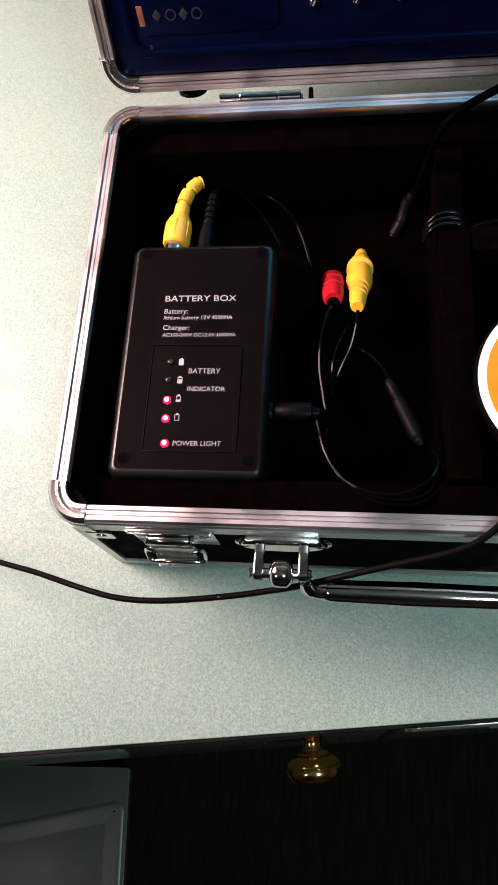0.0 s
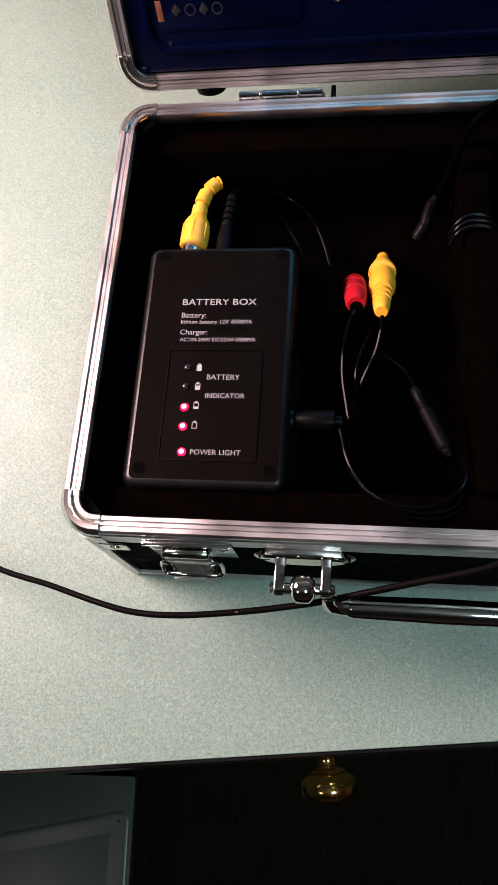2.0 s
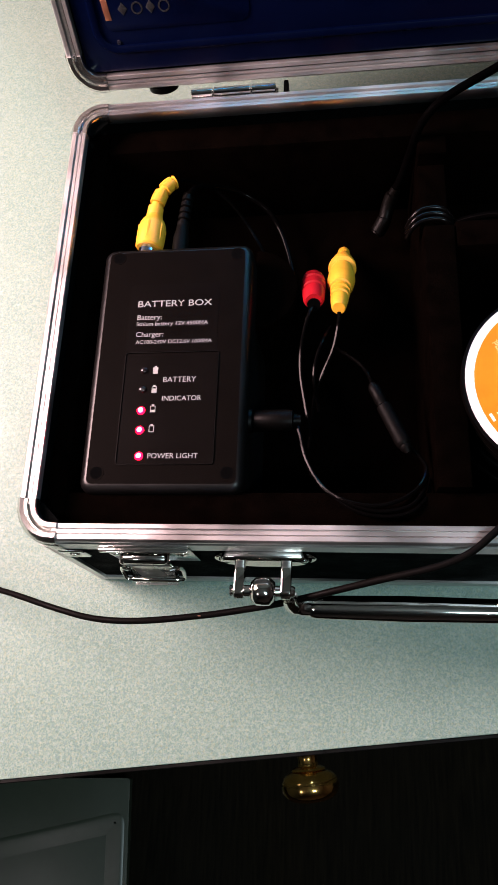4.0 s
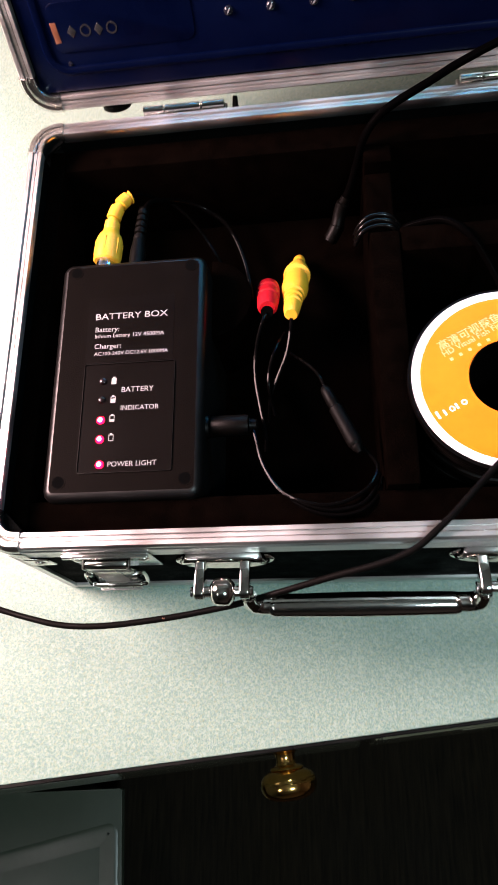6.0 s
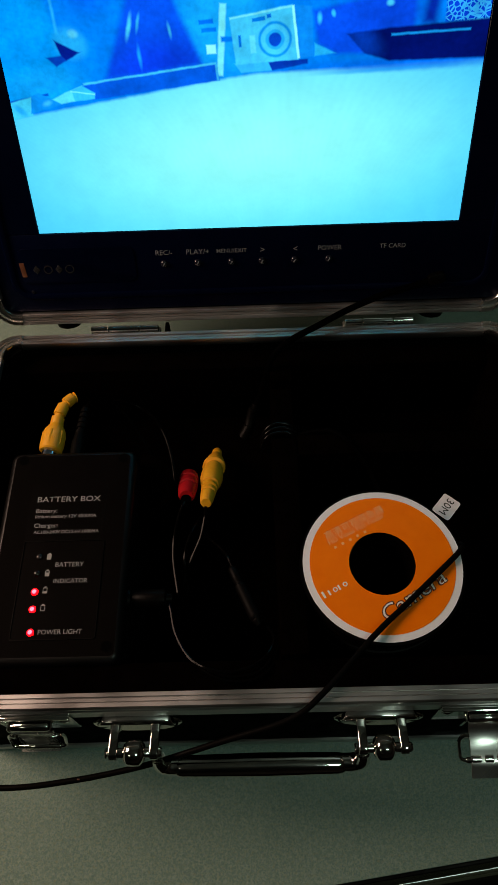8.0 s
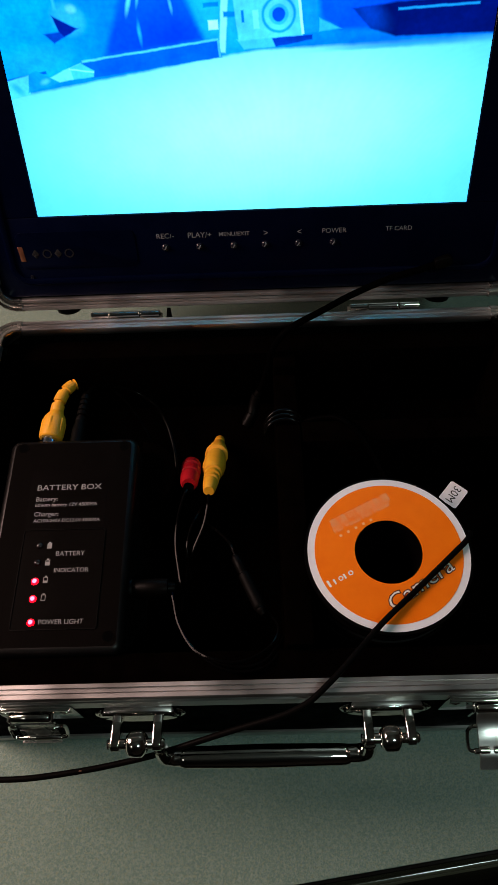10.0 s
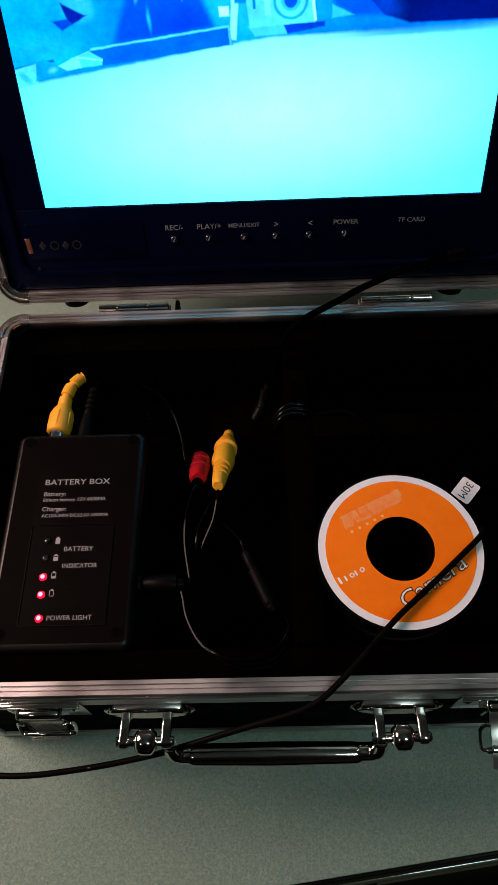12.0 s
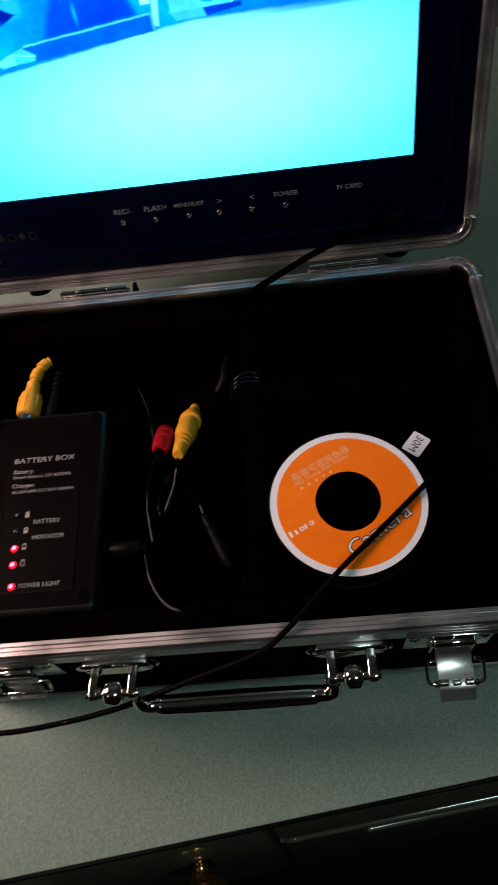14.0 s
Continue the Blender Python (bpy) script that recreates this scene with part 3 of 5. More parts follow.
def latch(cx, drop, reach, half, lip, wide, rib):
    """A toggle latch: back plate, hinge roll, sprung lever and wire loop."""
    y, z = Y0 - 0.0012, 0.8225
    top = part("latch", block(cx - half, cx + half, y - 0.0010, y + 0.0008, z - 0.0205, z + 0.0068, 0.0006, 2), CHROME, case, "chrome toggle latch")
    hang(new("hook_lip", mesh_of("hook_lip", block(cx - half, cx + half, y - 0.0026, y - 0.0004, z + 0.0052, z + 0.0072, 0.0006, 2), CHROME)), top)
    for s in (-1, 1):
        c = Vector((cx + s * (half - 0.0042), y - 0.0009, z - 0.003))
        hang(new("rivet", mesh_of("rivet", lathe([(0, 0.0026), (0.0008, 0.0024), (0.0013, 0.0012), (0.0014, 0)], c, c + Vector((0, -1, 0)), 16), CHROME)), top)
        hang(new("cheek", mesh_of("cheek", block(cx + s * 0.0094 - 0.0006, cx + s * 0.0094 + 0.0006, y - 0.0062, y - 0.001, z - 0.0085, z + 0.0042, 0.0004, 1), CHROME)), top)
    way = Vector((0, -reach, -drop)).normalized()
    a = Vector((cx, y - 0.0038, z + 0.0030))
    side = Vector((1, 0, 0)).cross(way)
    m = Matrix(((1, way.x, side.x, a.x), (0, way.y, side.y, a.y), (0, way.z, side.z, a.z), (0, 0, 0, 1)))
    long = math.hypot(reach, drop)
    outline = [(d * long, h) for d, h in lip] + [(d * long, h - 0.0010) for d, h in lip[::-1]]
    lever = prism(outline, -wide, wide, 0.0003, m @ Matrix(((0, 0, 1, 0), (1, 0, 0, 0), (0, 1, 0, 0), (0, 0, 0, 1))))
    hang(new("lever", mesh_of("lever", lever, SATIN)), top)
    w2 = [(0, 0.0020), (0.0006, 0.0024), (0.0164, 0.0024), (0.0170, 0.0020)]
    p = m @ Vector((-0.0085, 0.0005, 0))
    hang(new("hinge_roll", mesh_of("hinge_roll", lathe(w2, p, p + Vector((1, 0, 0)), 16), CHROME)), top)
    if rib:
        for x0, x1 in ((-0.0078, -0.0034), (-0.0020, 0.0020), (0.0034, 0.0078)):
            c = m @ Vector((x0, long * 0.70, 0.0006))
            hang(new("knuckle", mesh_of("knuckle", lathe([(0, rib - 0.0004), (0.0004, rib), (x1 - x0 - 0.0004, rib), (x1 - x0, rib - 0.0004)], c, c + Vector((1, 0, 0)), 16), CHROME)), top)
    else:
        for s in (-0.0040, 0.0040):
            c = m @ Vector((s, long * 0.62, 0.0031))
            # flat black dot for the shade inside the punched hole
            hang(new("lever_hole", mesh_of("lever_hole", lathe([(-0.0003, 0.0011), (0.0003, 0.0011)], c, c + side, 14), HOLE_SHADE)), top)
    p = m @ Vector((-0.0100, long * 0.72, 0.0006))
    hang(new("cross_pin", mesh_of("cross_pin", lathe([(0, 0.0010), (0.0004, 0.0013), (0.0196, 0.0013), (0.0200, 0.0010)], p, p + Vector((1, 0, 0)), 12), CHROME)), top)
    for s in (-1, 1):
        pts = [m @ Vector((s * x, d * long, h)) for x, d, h in ((0.0085, 0.30, -0.001), (0.0110, 0.32, 0.0), (0.0125, 0.42, 0.001), (0.0125, 0.60, 0.001), (0.0118, 0.70, 0.0006), (0.0085, 0.72, 0.0006))]
        hang(new("wire_loop", mesh_of("wire_loop", tube(pts, 0.0008, 8, 5), CHROME)), top)


SHUT = [(0, 0.0004), (0.03, 0.0034), (0.08, 0.0042), (0.30, 0.0042), (0.35, 0.0034), (0.38, 0.0026), (0.42, 0.0026), (0.45, 0.0034), (0.74, 0.0032), (0.80, 0.0026), (0.83, 0.0004)]
OPEN = [(0, 0.0002), (0.05, 0.0024), (0.10, 0.0026), (0.13, 0.0020), (0.20, 0.0030), (0.32, 0.0034), (0.46, 0.0030), (0.58, 0.0018), (0.68, 0.0006), (0.75, 0.0), (0.82, 0.0003), (1.0, 0.0006)]
latch(0.0508, 0.0265, 0.0085, 0.0177, SHUT, 0.0092, 0)
latch(0.2522, 0.0125, 0.0235, 0.0200, OPEN, 0.0078, 0.0019)


def hinge(cx):
    y, z = Y1 + 0.0036, ZR - 0.0010
    w = 0.0203
    h = part("hinge", block(cx - w, cx + w, Y1 + 0.0002, Y1 + 0.0014, z - 0.016, z - 0.001, 0.0004, 1), CHROME, case, "chrome butt hinge")
    hang(new("base_leaf", mesh_of("base_leaf", block(cx - w - 0.0008, cx + w + 0.0008, Y1 + 0.0014, Y1 + 0.0074, z - 0.0046, z - 0.0034, 0.0004, 1), SATIN)), h)
    for k, (a, b) in enumerate(((-w, -w + 0.0105), (-w + 0.0109, w - 0.0119), (w - 0.0115, w))):
        c = Vector((cx + a, y, z))
        hang(new("knuckle", mesh_of("knuckle", lathe([(0, 0.0016), (0.0003, 0.0020), (b - a - 0.0003, 0.0020), (b - a, 0.0016)], c, c + Vector((1, 0, 0)), 16), CHROME)), h)
    hang(new("leaf", mesh_of("leaf", block(cx - w, cx + w, S0 - 0.0012, S0 + 0.0002, -0.016, -0.001, 0.0004, 1, LM), CHROME)), h)
    for s in (-0.0145, 0.0145):
        c = Vector((cx + s, Y1 + 0.0012, z - 0.0052))
        hang(new("rivet", mesh_of("rivet", lathe([(0, 0.0020), (0.0008, 0.0018), (0.0012, 0)], c, c + Vector((0, 1, 0)), 14), CHROME)), h)


hinge(0.0772)
hinge(0.2290)
# stay strap beside the hinge
part("stay_strap", block(0.1012, 0.1034, Y1 + 0.0005, Y1 + 0.0085, ZR - 0.030, ZR - 0.0015, 0.0004, 1), PANEL, case, "thin black stay")
for cx in (0.0415, 0.2620):
    c = Vector(LM @ Vector((cx, S0 - 0.0010, -0.0075)))
    part("lid_foot", lathe([(0, 0.0068), (0.0008, 0.0075), (0.0035, 0.0072), (0.0042, 0.006), (0.0043, 0)], c, LM @ Vector((cx, S0 - 0.1, -0.0085)), 24), RUBBER, case, "round black rubber foot")

# ---- the lid with its monitor ----
lid = part("lid", sweep([(-0.0005, -0.010), (0.0, -0.012), (0.0, -0.046), (-0.004, -0.050), (-0.006, -0.048), (-0.0045, -0.044), (-0.0045, -0.010)],
                        [(x, y, *o) for (x, y), o in zip(rounded(X0 + 0.0004, X1 - 0.0004, S0 + 0.0004, S1 - 0.0004, 0.010, 5), [(math.cos(a), math.sin(a)) for q in range(4) for a in [radians(90 * q + 90 * k / 5) for k in range(6)]])], True, LM), PANEL, case, "black lid shell")
hang(new("lid_back", mesh_of("lid_back", block(X0 + 0.003, X1 - 0.003, S0 + 0.003, S1 - 0.003, -0.0490, -0.0465, 0.0004, 1, LM), PANEL)), lid)
frame_rim(case, X0, X1, S0, S1, 0.0024, LM)

SX0, SX1, SS0, SS1 = 0.0368, 0.2690, 0.0098, 0.1404


def monitor():
    # fascia: a frame with a stepped edge, and the bezel round the display
    fascia = part("fascia", block(X0 + 0.0078, X1 - 0.0078, S0 + 0.0078, SS0 - 0.0002, -0.004, -0.0002, 0.0006, 2, LM), NAVY, case, "glossy navy-black monitor fascia")
    for box in ((X0 + 0.0078, X1 - 0.0078, SS1 + 0.0002, S1 - 0.0078), (X0 + 0.0078, SX0 - 0.0002, SS0 - 0.0002, SS1 + 0.0002), (SX1 + 0.0002, X1 - 0.0078, SS0 - 0.0002, SS1 + 0.0002)):
        hang(new("fascia_side", mesh_of("fascia_side", block(*box, -0.004, -0.0002, 0.0004, 1, LM), NAVY)), fascia)
    # raised bead round the fascia, and a shallow ledge along its foot
    bead = [(-0.0022, -0.0003), (-0.0018, 0.0009), (-0.0006, 0.0014), (0.0008, 0.0012), (0.0020, -0.0003)]
    line = [(x, y, *o) for (x, y), o in zip(rounded(X0 + 0.0165, X1 - 0.0165, S0 + 0.0170, S1 - 0.0165, 0.010, 6), [(math.cos(a), math.sin(a)) for q in range(4) for a in [radians(90 * q + 90 * k / 6) for k in range(7)]])]
    hang(new("fascia_bead", mesh_of("fascia_bead", sweep(bead, line, True, LM), NAVY)), fascia)
    hang(new("recess_pad", mesh_of("recess_pad", prism(rounded(0.0215, 0.0880, -0.0195, 0.0015, 0.004), -0.0004, 0.0003, 0.0002, LM), NAVY)), fascia)
    # buttons and words
    for x, word, w in ((0.1049, "REC/-", 0.0096), (0.1240, "PLAY/+", 0.0130), (0.1432, "MENU/EXIT", 0.0170), (0.1606, ">", 0.0024), (0.1791, "<", 0.0024), (0.1985, "POWER", 0.0134), (0.2338, "TF CARD", 0.0146)):
        m = LM @ Matrix.Translation((x, -0.0031, -0.00015))
        lettering(word, w, m, FPRINT_GLINT, fascia, align="CENTER", bold=0.004)
        if word != "TF CARD":
            c = LM @ Vector((x - 0.0004, -0.0097, -0.0004))
            d = LM @ Vector((x - 0.0004, -0.0097, 1))
            b = hang(new("button", mesh_of("button", lathe([(0, 0.0022), (0.0006, 0.0021), (0.0013, 0.0016), (0.0016, 0.0009), (0.0017, 0)], c, d, 20), BUTTON)), fascia)
            # slanted pale stroke laid on the dome for its highlight
            tm = LM @ Matrix.Translation((x - 0.0004, -0.0097, 0)) @ Matrix.Rotation(radians(-32), 4, "Z")
            hang(new("glint_stroke", mesh_of("glint_stroke", prism(rounded(-0.00032, 0.00032, -0.0011, 0.0011, 0.0003, 3), 0.0010, 0.00135, 0, tm), FPRINT_GLINT)), fascia)
    # card slot, a near-black strip for its inner shade, and raised badge
    hang(new("card_slot", mesh_of("card_slot", block(0.2245, 0.2435, -0.0296, -0.0282, -0.0006, 0.0001, 0.0003, 1, LM), HOLE_SHADE)), fascia)
    # first badge bar, tinted coppery for the red light it reflects
    hang(new("badge_bar", mesh_of("badge_bar", prism([(0.0224, -0.0150), (0.0252, -0.0150), (0.0246, -0.0064), (0.0218, -0.0064)], -0.0003, 0.0005, 0.0001, LM), BADGE_REDLIT)), fascia)
    for k, x in enumerate((0.0312, 0.0378, 0.0440, 0.0502)):
        if k % 2:
            bm = ring(x, -0.0108, 0.0019, 0.0026, -0.0003, 0.0005, 24, LM)
        else:
            bm = prism([(x - 0.0022, -0.0108), (x, -0.0136), (x + 0.0022, -0.0108), (x, -0.0080)], -0.0003, 0.0005, 0.0001, LM)
        hang(new("badge_shape", mesh_of("badge_shape", bm, BADGE)), fascia)
    hang(new("indicator", mesh_of("indicator", lathe([(0, 0.0012), (0.0006, 0.0010), (0.0008, 0)], LM @ Vector((0.0262, -0.0245, -0.0003)), LM @ Vector((0.0262, -0.0245, 1)), 14), BUTTON)), fascia)


BUTTON = grained("black_gloss_button", (0.006, 0.006, 0.010), (0.010, 0.010, 0.016), 0.10, 300, bumps=0.0)
BADGE_REDLIT = grained("badge_with_red_reflection", (0.42, 0.15, 0.08), (0.55, 0.22, 0.12), 0.35, 200, 0.8, bumps=0.05)
BADGE = grained("tinted_metal_badge", (0.05, 0.05, 0.055), (0.09, 0.09, 0.095), 0.25, 200, 0.8, bumps=0.05)


def picture():
    """The lit display: a table top with things at its back, in the blue cast that the screen gives."""
    m = bpy.data.materials.new("lit_display")
    m.use_nodes = True
    nd, ln = m.node_tree.nodes, m.node_tree.links
    nd.remove(nd["Principled BSDF"])
    tc, sp = nd.new("ShaderNodeTexCoord"), nd.new("ShaderNodeSeparateXYZ")
    ln.new(tc.outputs["Object"], sp.inputs[0])
    # a slight waver keeps edges soft, as on a small camera's picture
    wv = nd.new("ShaderNodeTexNoise")
    wv.inputs["Scale"].default_value, wv.inputs["Detail"].default_value = 180, 2
    ln.new(tc.outputs["Object"], wv.inputs["Vector"])

    def calc(op, a, b=0.0, c=0.0):
        n = nd.new("ShaderNodeMath")
        n.operation = op
        for sock, v in zip(n.inputs, (a, b, c)):
            if isinstance(v, (int, float)):
                sock.default_value = v
            else:
                ln.new(v, sock)
        return n.outputs[0]

    wob = calc("MULTIPLY", calc("SUBTRACT", wv.outputs[0], 0.5), 0.0007)
    px = calc("ADD", calc("ADD", sp.outputs[0], 0.0010), wob)
    py = calc("SUBTRACT", calc("ADD", sp.outputs[1], 0.0037), wob)

    def fade(d, soft):
        n = nd.new("ShaderNodeMapRange")
        n.interpolation_type = "SMOOTHSTEP"
        ln.new(d, n.inputs[0])
        n.inputs[1].default_value, n.inputs[2].default_value, n.inputs[3].default_value, n.inputs[4].default_value = -soft, soft, 1.0, 0.0
        return n.outputs[0]

    def local(cx, cy, tilt):
        c, s = math.cos(radians(tilt)), math.sin(radians(tilt))
        dx, dy = calc("SUBTRACT", px, cx), calc("SUBTRACT", py, cy)
        return calc("ADD", calc("MULTIPLY", dx, c), calc("MULTIPLY", dy, s)), calc("SUBTRACT", calc("MULTIPLY", dy, c), calc("MULTIPLY", dx, s))

    def slab(cx, cy, w, h, tilt=0, soft=0.0012):
        u, v = local(cx, cy, tilt)
        return fade(calc("MAXIMUM", calc("SUBTRACT", calc("ABSOLUTE", u), w / 2), calc("SUBTRACT", calc("ABSOLUTE", v), h / 2)), soft)

    def oval(cx, cy, w, h, tilt=0, soft=0.0014):
        u, v = local(cx, cy, tilt)
        q = calc("SQRT", calc("ADD", calc("POWER", calc("ABSOLUTE", calc("DIVIDE", u, w / 2)), 2), calc("POWER", calc("ABSOLUTE", calc("DIVIDE", v, h / 2)), 2)))
        return fade(calc("MULTIPLY", calc("SUBTRACT", q, 1.0), min(w, h) / 2), soft)

    def lay(fac, under, colour, amount=1.0):
        n = nd.new("ShaderNodeMix")
        n.data_type = "RGBA"
        ln.new(calc("MULTIPLY", fac, amount) if amount < 1 else fac, n.inputs[0])
        ln.new(under, n.inputs[6])
        if isinstance(colour, tuple):
            n.inputs[7].default_value = (*colour, 1)
        else:
            ln.new(colour, n.inputs[7])
        return n.outputs[2]

    def poly(points, soft=0.0008):
        """A convex shape, its corners going round clockwise."""
        worst = None
        for (x0, y0), (x1, y1) in zip(points, points[1:] + points[:1]):
            ux, uy = x1 - x0, y1 - y0
            k = math.hypot(ux, uy)
            nx, ny = -uy / k, ux / k
            d = calc("MULTIPLY_ADD", py, ny, calc("MULTIPLY_ADD", px, nx, -(nx * x0 + ny * y0)))
            worst = d if worst is None else calc("MAXIMUM", worst, d)
        return fade(worst, soft)

    rgb = nd.new("ShaderNodeRGB")
    rgb.outputs[0].default_value = (0.0, 0.19, 0.95, 1)
    out = rgb.outputs[0]
    # wall behind, with a corner on the left and a pale middle
    out = lay(poly([(0.02, 0.15), (0.0645, 0.15), (0.0669, 0.1095), (0.075, 0.085), (0.02, 0.07)], 0.0025), out, (0.001, 0.28, 1.0))
    out = lay(slab(0.0657, 0.126, 0.0012, 0.034, 3, 0.0008), out, (0.03, 0.48, 1.0), 0.6)
    out = lay(oval(0.054, 0.088, 0.040, 0.016, 8, 0.006), out, (0.006, 0.32, 1.0))
    out = lay(oval(0.145, 0.118, 0.040, 0.060, 0, 0.014), out, (0.008, 0.34, 1.0))
    out = lay(oval(0.083, 0.128, 0.022, 0.020, 0, 0.006), out, (0.0, 0.13, 0.95))
    # tall flask, darker towards its foot, with thin glints
    flask = poly([(0.1087, 0.142), (0.1136, 0.142), (0.1342, 0.0945), (0.0870, 0.0890)], 0.0022)
    out = lay(flask, out, (0.0, 0.080, 0.92))
    out = lay(calc("MULTIPLY", oval(0.112, 0.094, 0.044, 0.022, 3, 0.008), flask), out, (0.0, 0.040, 0.80))
    out = lay(slab(0.1110, 0.1330, 0.0120, 0.0080, -3), out, (0.10, 0.70, 1.0))
    out = lay(oval(0.1008, 0.1110, 0.0018, 0.0085, -16, 0.0008), out, (0.06, 0.60, 1.0))
    out = lay(oval(0.1052, 0.1125, 0.0012, 0.0060, -14, 0.0006), out, (0.03, 0.42, 1.0))
    out = lay(oval(0.1198, 0.1090, 0.0012, 0.0050, 10, 0.0006), out, (0.04, 0.45, 1.0))
    out = lay(oval(0.1045, 0.0985, 0.0014, 0.0070, 4, 0.0008), out, (0.01, 0.30, 1.0))
    # crumpled foil with a dark folded shape in it
    out = lay(oval(0.0720, 0.1050, 0.0150, 0.0120, -20, 0.003), out, (0.02, 0.42, 1.0), 0.8)
    out = lay(oval(0.0740, 0.1090, 0.0040, 0.0030, 0, 0.001), out, (0.10, 0.62, 1.0), 0.8)
    out = lay(poly([(0.0598, 0.0993), (0.0668, 0.1001), (0.0755, 0.1011), (0.0640, 0.0954)], 0.0006), out, (0.0, 0.050, 0.55))
    out = lay(poly([(0.0647, 0.1066), (0.0757, 0.1011), (0.0690, 0.0982), (0.0668, 0.1001)], 0.0006), out, (0.0, 0.010, 0.28))
    # narrow stand and small boxes beside the flask
    out = lay(slab(0.1441, 0.104, 0.0030, 0.030, -5.5, 0.0006), out, (0.16, 0.75, 1.0))
    out = lay(slab(0.1372, 0.1120, 0.0068, 0.0018, 3, 0.0005), out, (0.0, 0.14, 0.90))
    out = lay(slab(0.1384, 0.1085, 0.0070, 0.0018, 3, 0.0005), out, (0.0, 0.16, 0.90))
    out = lay(slab(0.1391, 0.1005, 0.0044, 0.0038, 3, 0.0005), out, (0.26, 0.85, 1.0))
    out = lay(slab(0.1470, 0.1045, 0.0060, 0.0022, 0, 0.0006), out, (0.0, 0.17, 0.90))
    # table top, its back edge bent in the picture
    top = poly([(0.02, 0.0704), (0.1423, 0.0872), (0.1600, 0.0893), (0.2900, 0.0930), (0.2900, 0.0), (0.02, 0.0)], 0.0010)
    tint = nd.new("ShaderNodeRGB")
    tint.outputs[0].default_value = (0.016, 0.36, 1.0, 1)
    cyan = lay(oval(0.155, 0.046, 0.27, 0.120, 2, 0.055), tint.outputs[0], (0.14, 0.81, 1.06))
    cyan = lay(oval(0.160, 0.056, 0.13, 0.050, 4, 0.030), cyan, (0.30, 0.95, 1.03))
    out = lay(top, out, cyan)
    # long flat box, and crumpled film before it
    out = lay(poly([(0.0753, 0.0872), (0.1410, 0.0945), (0.1423, 0.0871), (0.0790, 0.0802)], 0.0005), out, (0.0, 0.095, 0.82))
    out = lay(slab(0.1082, 0.0910, 0.066, 0.0009, 6.3, 0.0005), out, (0.05, 0.52, 1.0))
    out = lay(slab(0.1412, 0.0906, 0.0010, 0.0070, 5, 0.0004), out, (0.05, 0.52, 1.0), 0.7)
    out = lay(slab(0.0475, 0.0818, 0.0200, 0.0012, 9, 0.0005), out, (0.0, 0.07, 0.60))
    out = lay(poly([(0.0330, 0.0790), (0.0487, 0.0826), (0.0478, 0.0740), (0.0385, 0.0722), (0.0330, 0.0722)], 0.0005), out, (0.05, 0.56, 1.0))
    out = lay(poly([(0.0487, 0.0830), (0.0525, 0.0843), (0.0633, 0.0788), (0.0470, 0.0748)], 0.0005), out, (0.004, 0.25, 0.95))
    out = lay(poly([(0.0590, 0.0812), (0.0666, 0.0842), (0.0745, 0.0868), (0.0700, 0.0800), (0.0633, 0.0788)], 0.0005), out, (0.08, 0.62, 1.0))
    out = lay(poly([(0.0690, 0.0850), (0.0745, 0.0868), (0.0806, 0.0834), (0.0800, 0.0808), (0.0700, 0.0800)], 0.0005), out, (0.03, 0.46, 1.0))
    out = lay(slab(0.0745, 0.0836, 0.0120, 0.0005, -8, 0.0004), out, (0.18, 0.80, 1.0), 0.8)
    out = lay(oval(0.0420, 0.0765, 0.0070, 0.0030, -40, 0.0010), out, (0.01, 0.34, 1.0), 0.8)
    out = lay(oval(0.0560, 0.0795, 0.0040, 0.0020, 20, 0.0008), out, (0.05, 0.50, 1.0), 0.7)
    # the small camera on its stand
    out = lay(poly([(0.1500, 0.0940), (0.1680, 0.0945), (0.1681, 0.0905), (0.1530, 0.0900)], 0.0005), out, (0.03, 0.42, 1.0))
    out = lay(poly([(0.1660, 0.0946), (0.1853, 0.0950), (0.1853, 0.0930), (0.1681, 0.0905)], 0.0005), out, (0.0, 0.030, 0.42))
    out = lay(poly([(0.1777, 0.1177), (0.1871, 0.1166), (0.1881, 0.0962), (0.1807, 0.0952)], 0.0005), out, (0.004, 0.22, 0.92))
    out = lay(poly([(0.1482, 0.1133), (0.1777, 0.1177), (0.1807, 0.0950), (0.1507, 0.0935)], 0.0005), out, (0.05, 0.52, 1.0))
    out = lay(slab(0.1794, 0.1064, 0.0012, 0.0220, 7.5, 0.0004), out, (0.26, 0.90, 1.0))
    out = lay(slab(0.1628, 0.1148, 0.0290, 0.0008, 8.4, 0.0004), out, (0.20, 0.80, 1.0), 0.7)
    out = lay(oval(0.1696, 0.1037, 0.0160, 0.0150, 0, 0.0005), out, (0.005, 0.26, 0.92))
    out = lay(oval(0.1696, 0.1037, 0.0134, 0.0126, 0, 0.0005), out, (0.05, 0.52, 1.0))
    out = lay(oval(0.1696, 0.1037, 0.0090, 0.0084, 0, 0.0005), out, (0.015, 0.36, 0.98))
    out = lay(oval(0.1696, 0.1037, 0.0060, 0.0058, 0, 0.0005), out, (0.0, 0.055, 0.62))
    out = lay(slab(0.1620, 0.1122, 0.0060, 0.0016, 8, 0.0004), out, (0.0, 0.18, 0.85))
    out = lay(slab(0.1668, 0.1134, 0.0020, 0.0016, 8, 0.0004), out, (0.0, 0.14, 0.80))
    out = lay(slab(0.1528, 0.1035, 0.0012, 0.0050, 4, 0.0004), out, (0.0, 0.16, 0.85))
    out = lay(slab(0.1590, 0.1020, 0.0026, 0.0075, 4, 0.0005), out, (0.10, 0.66, 1.0))
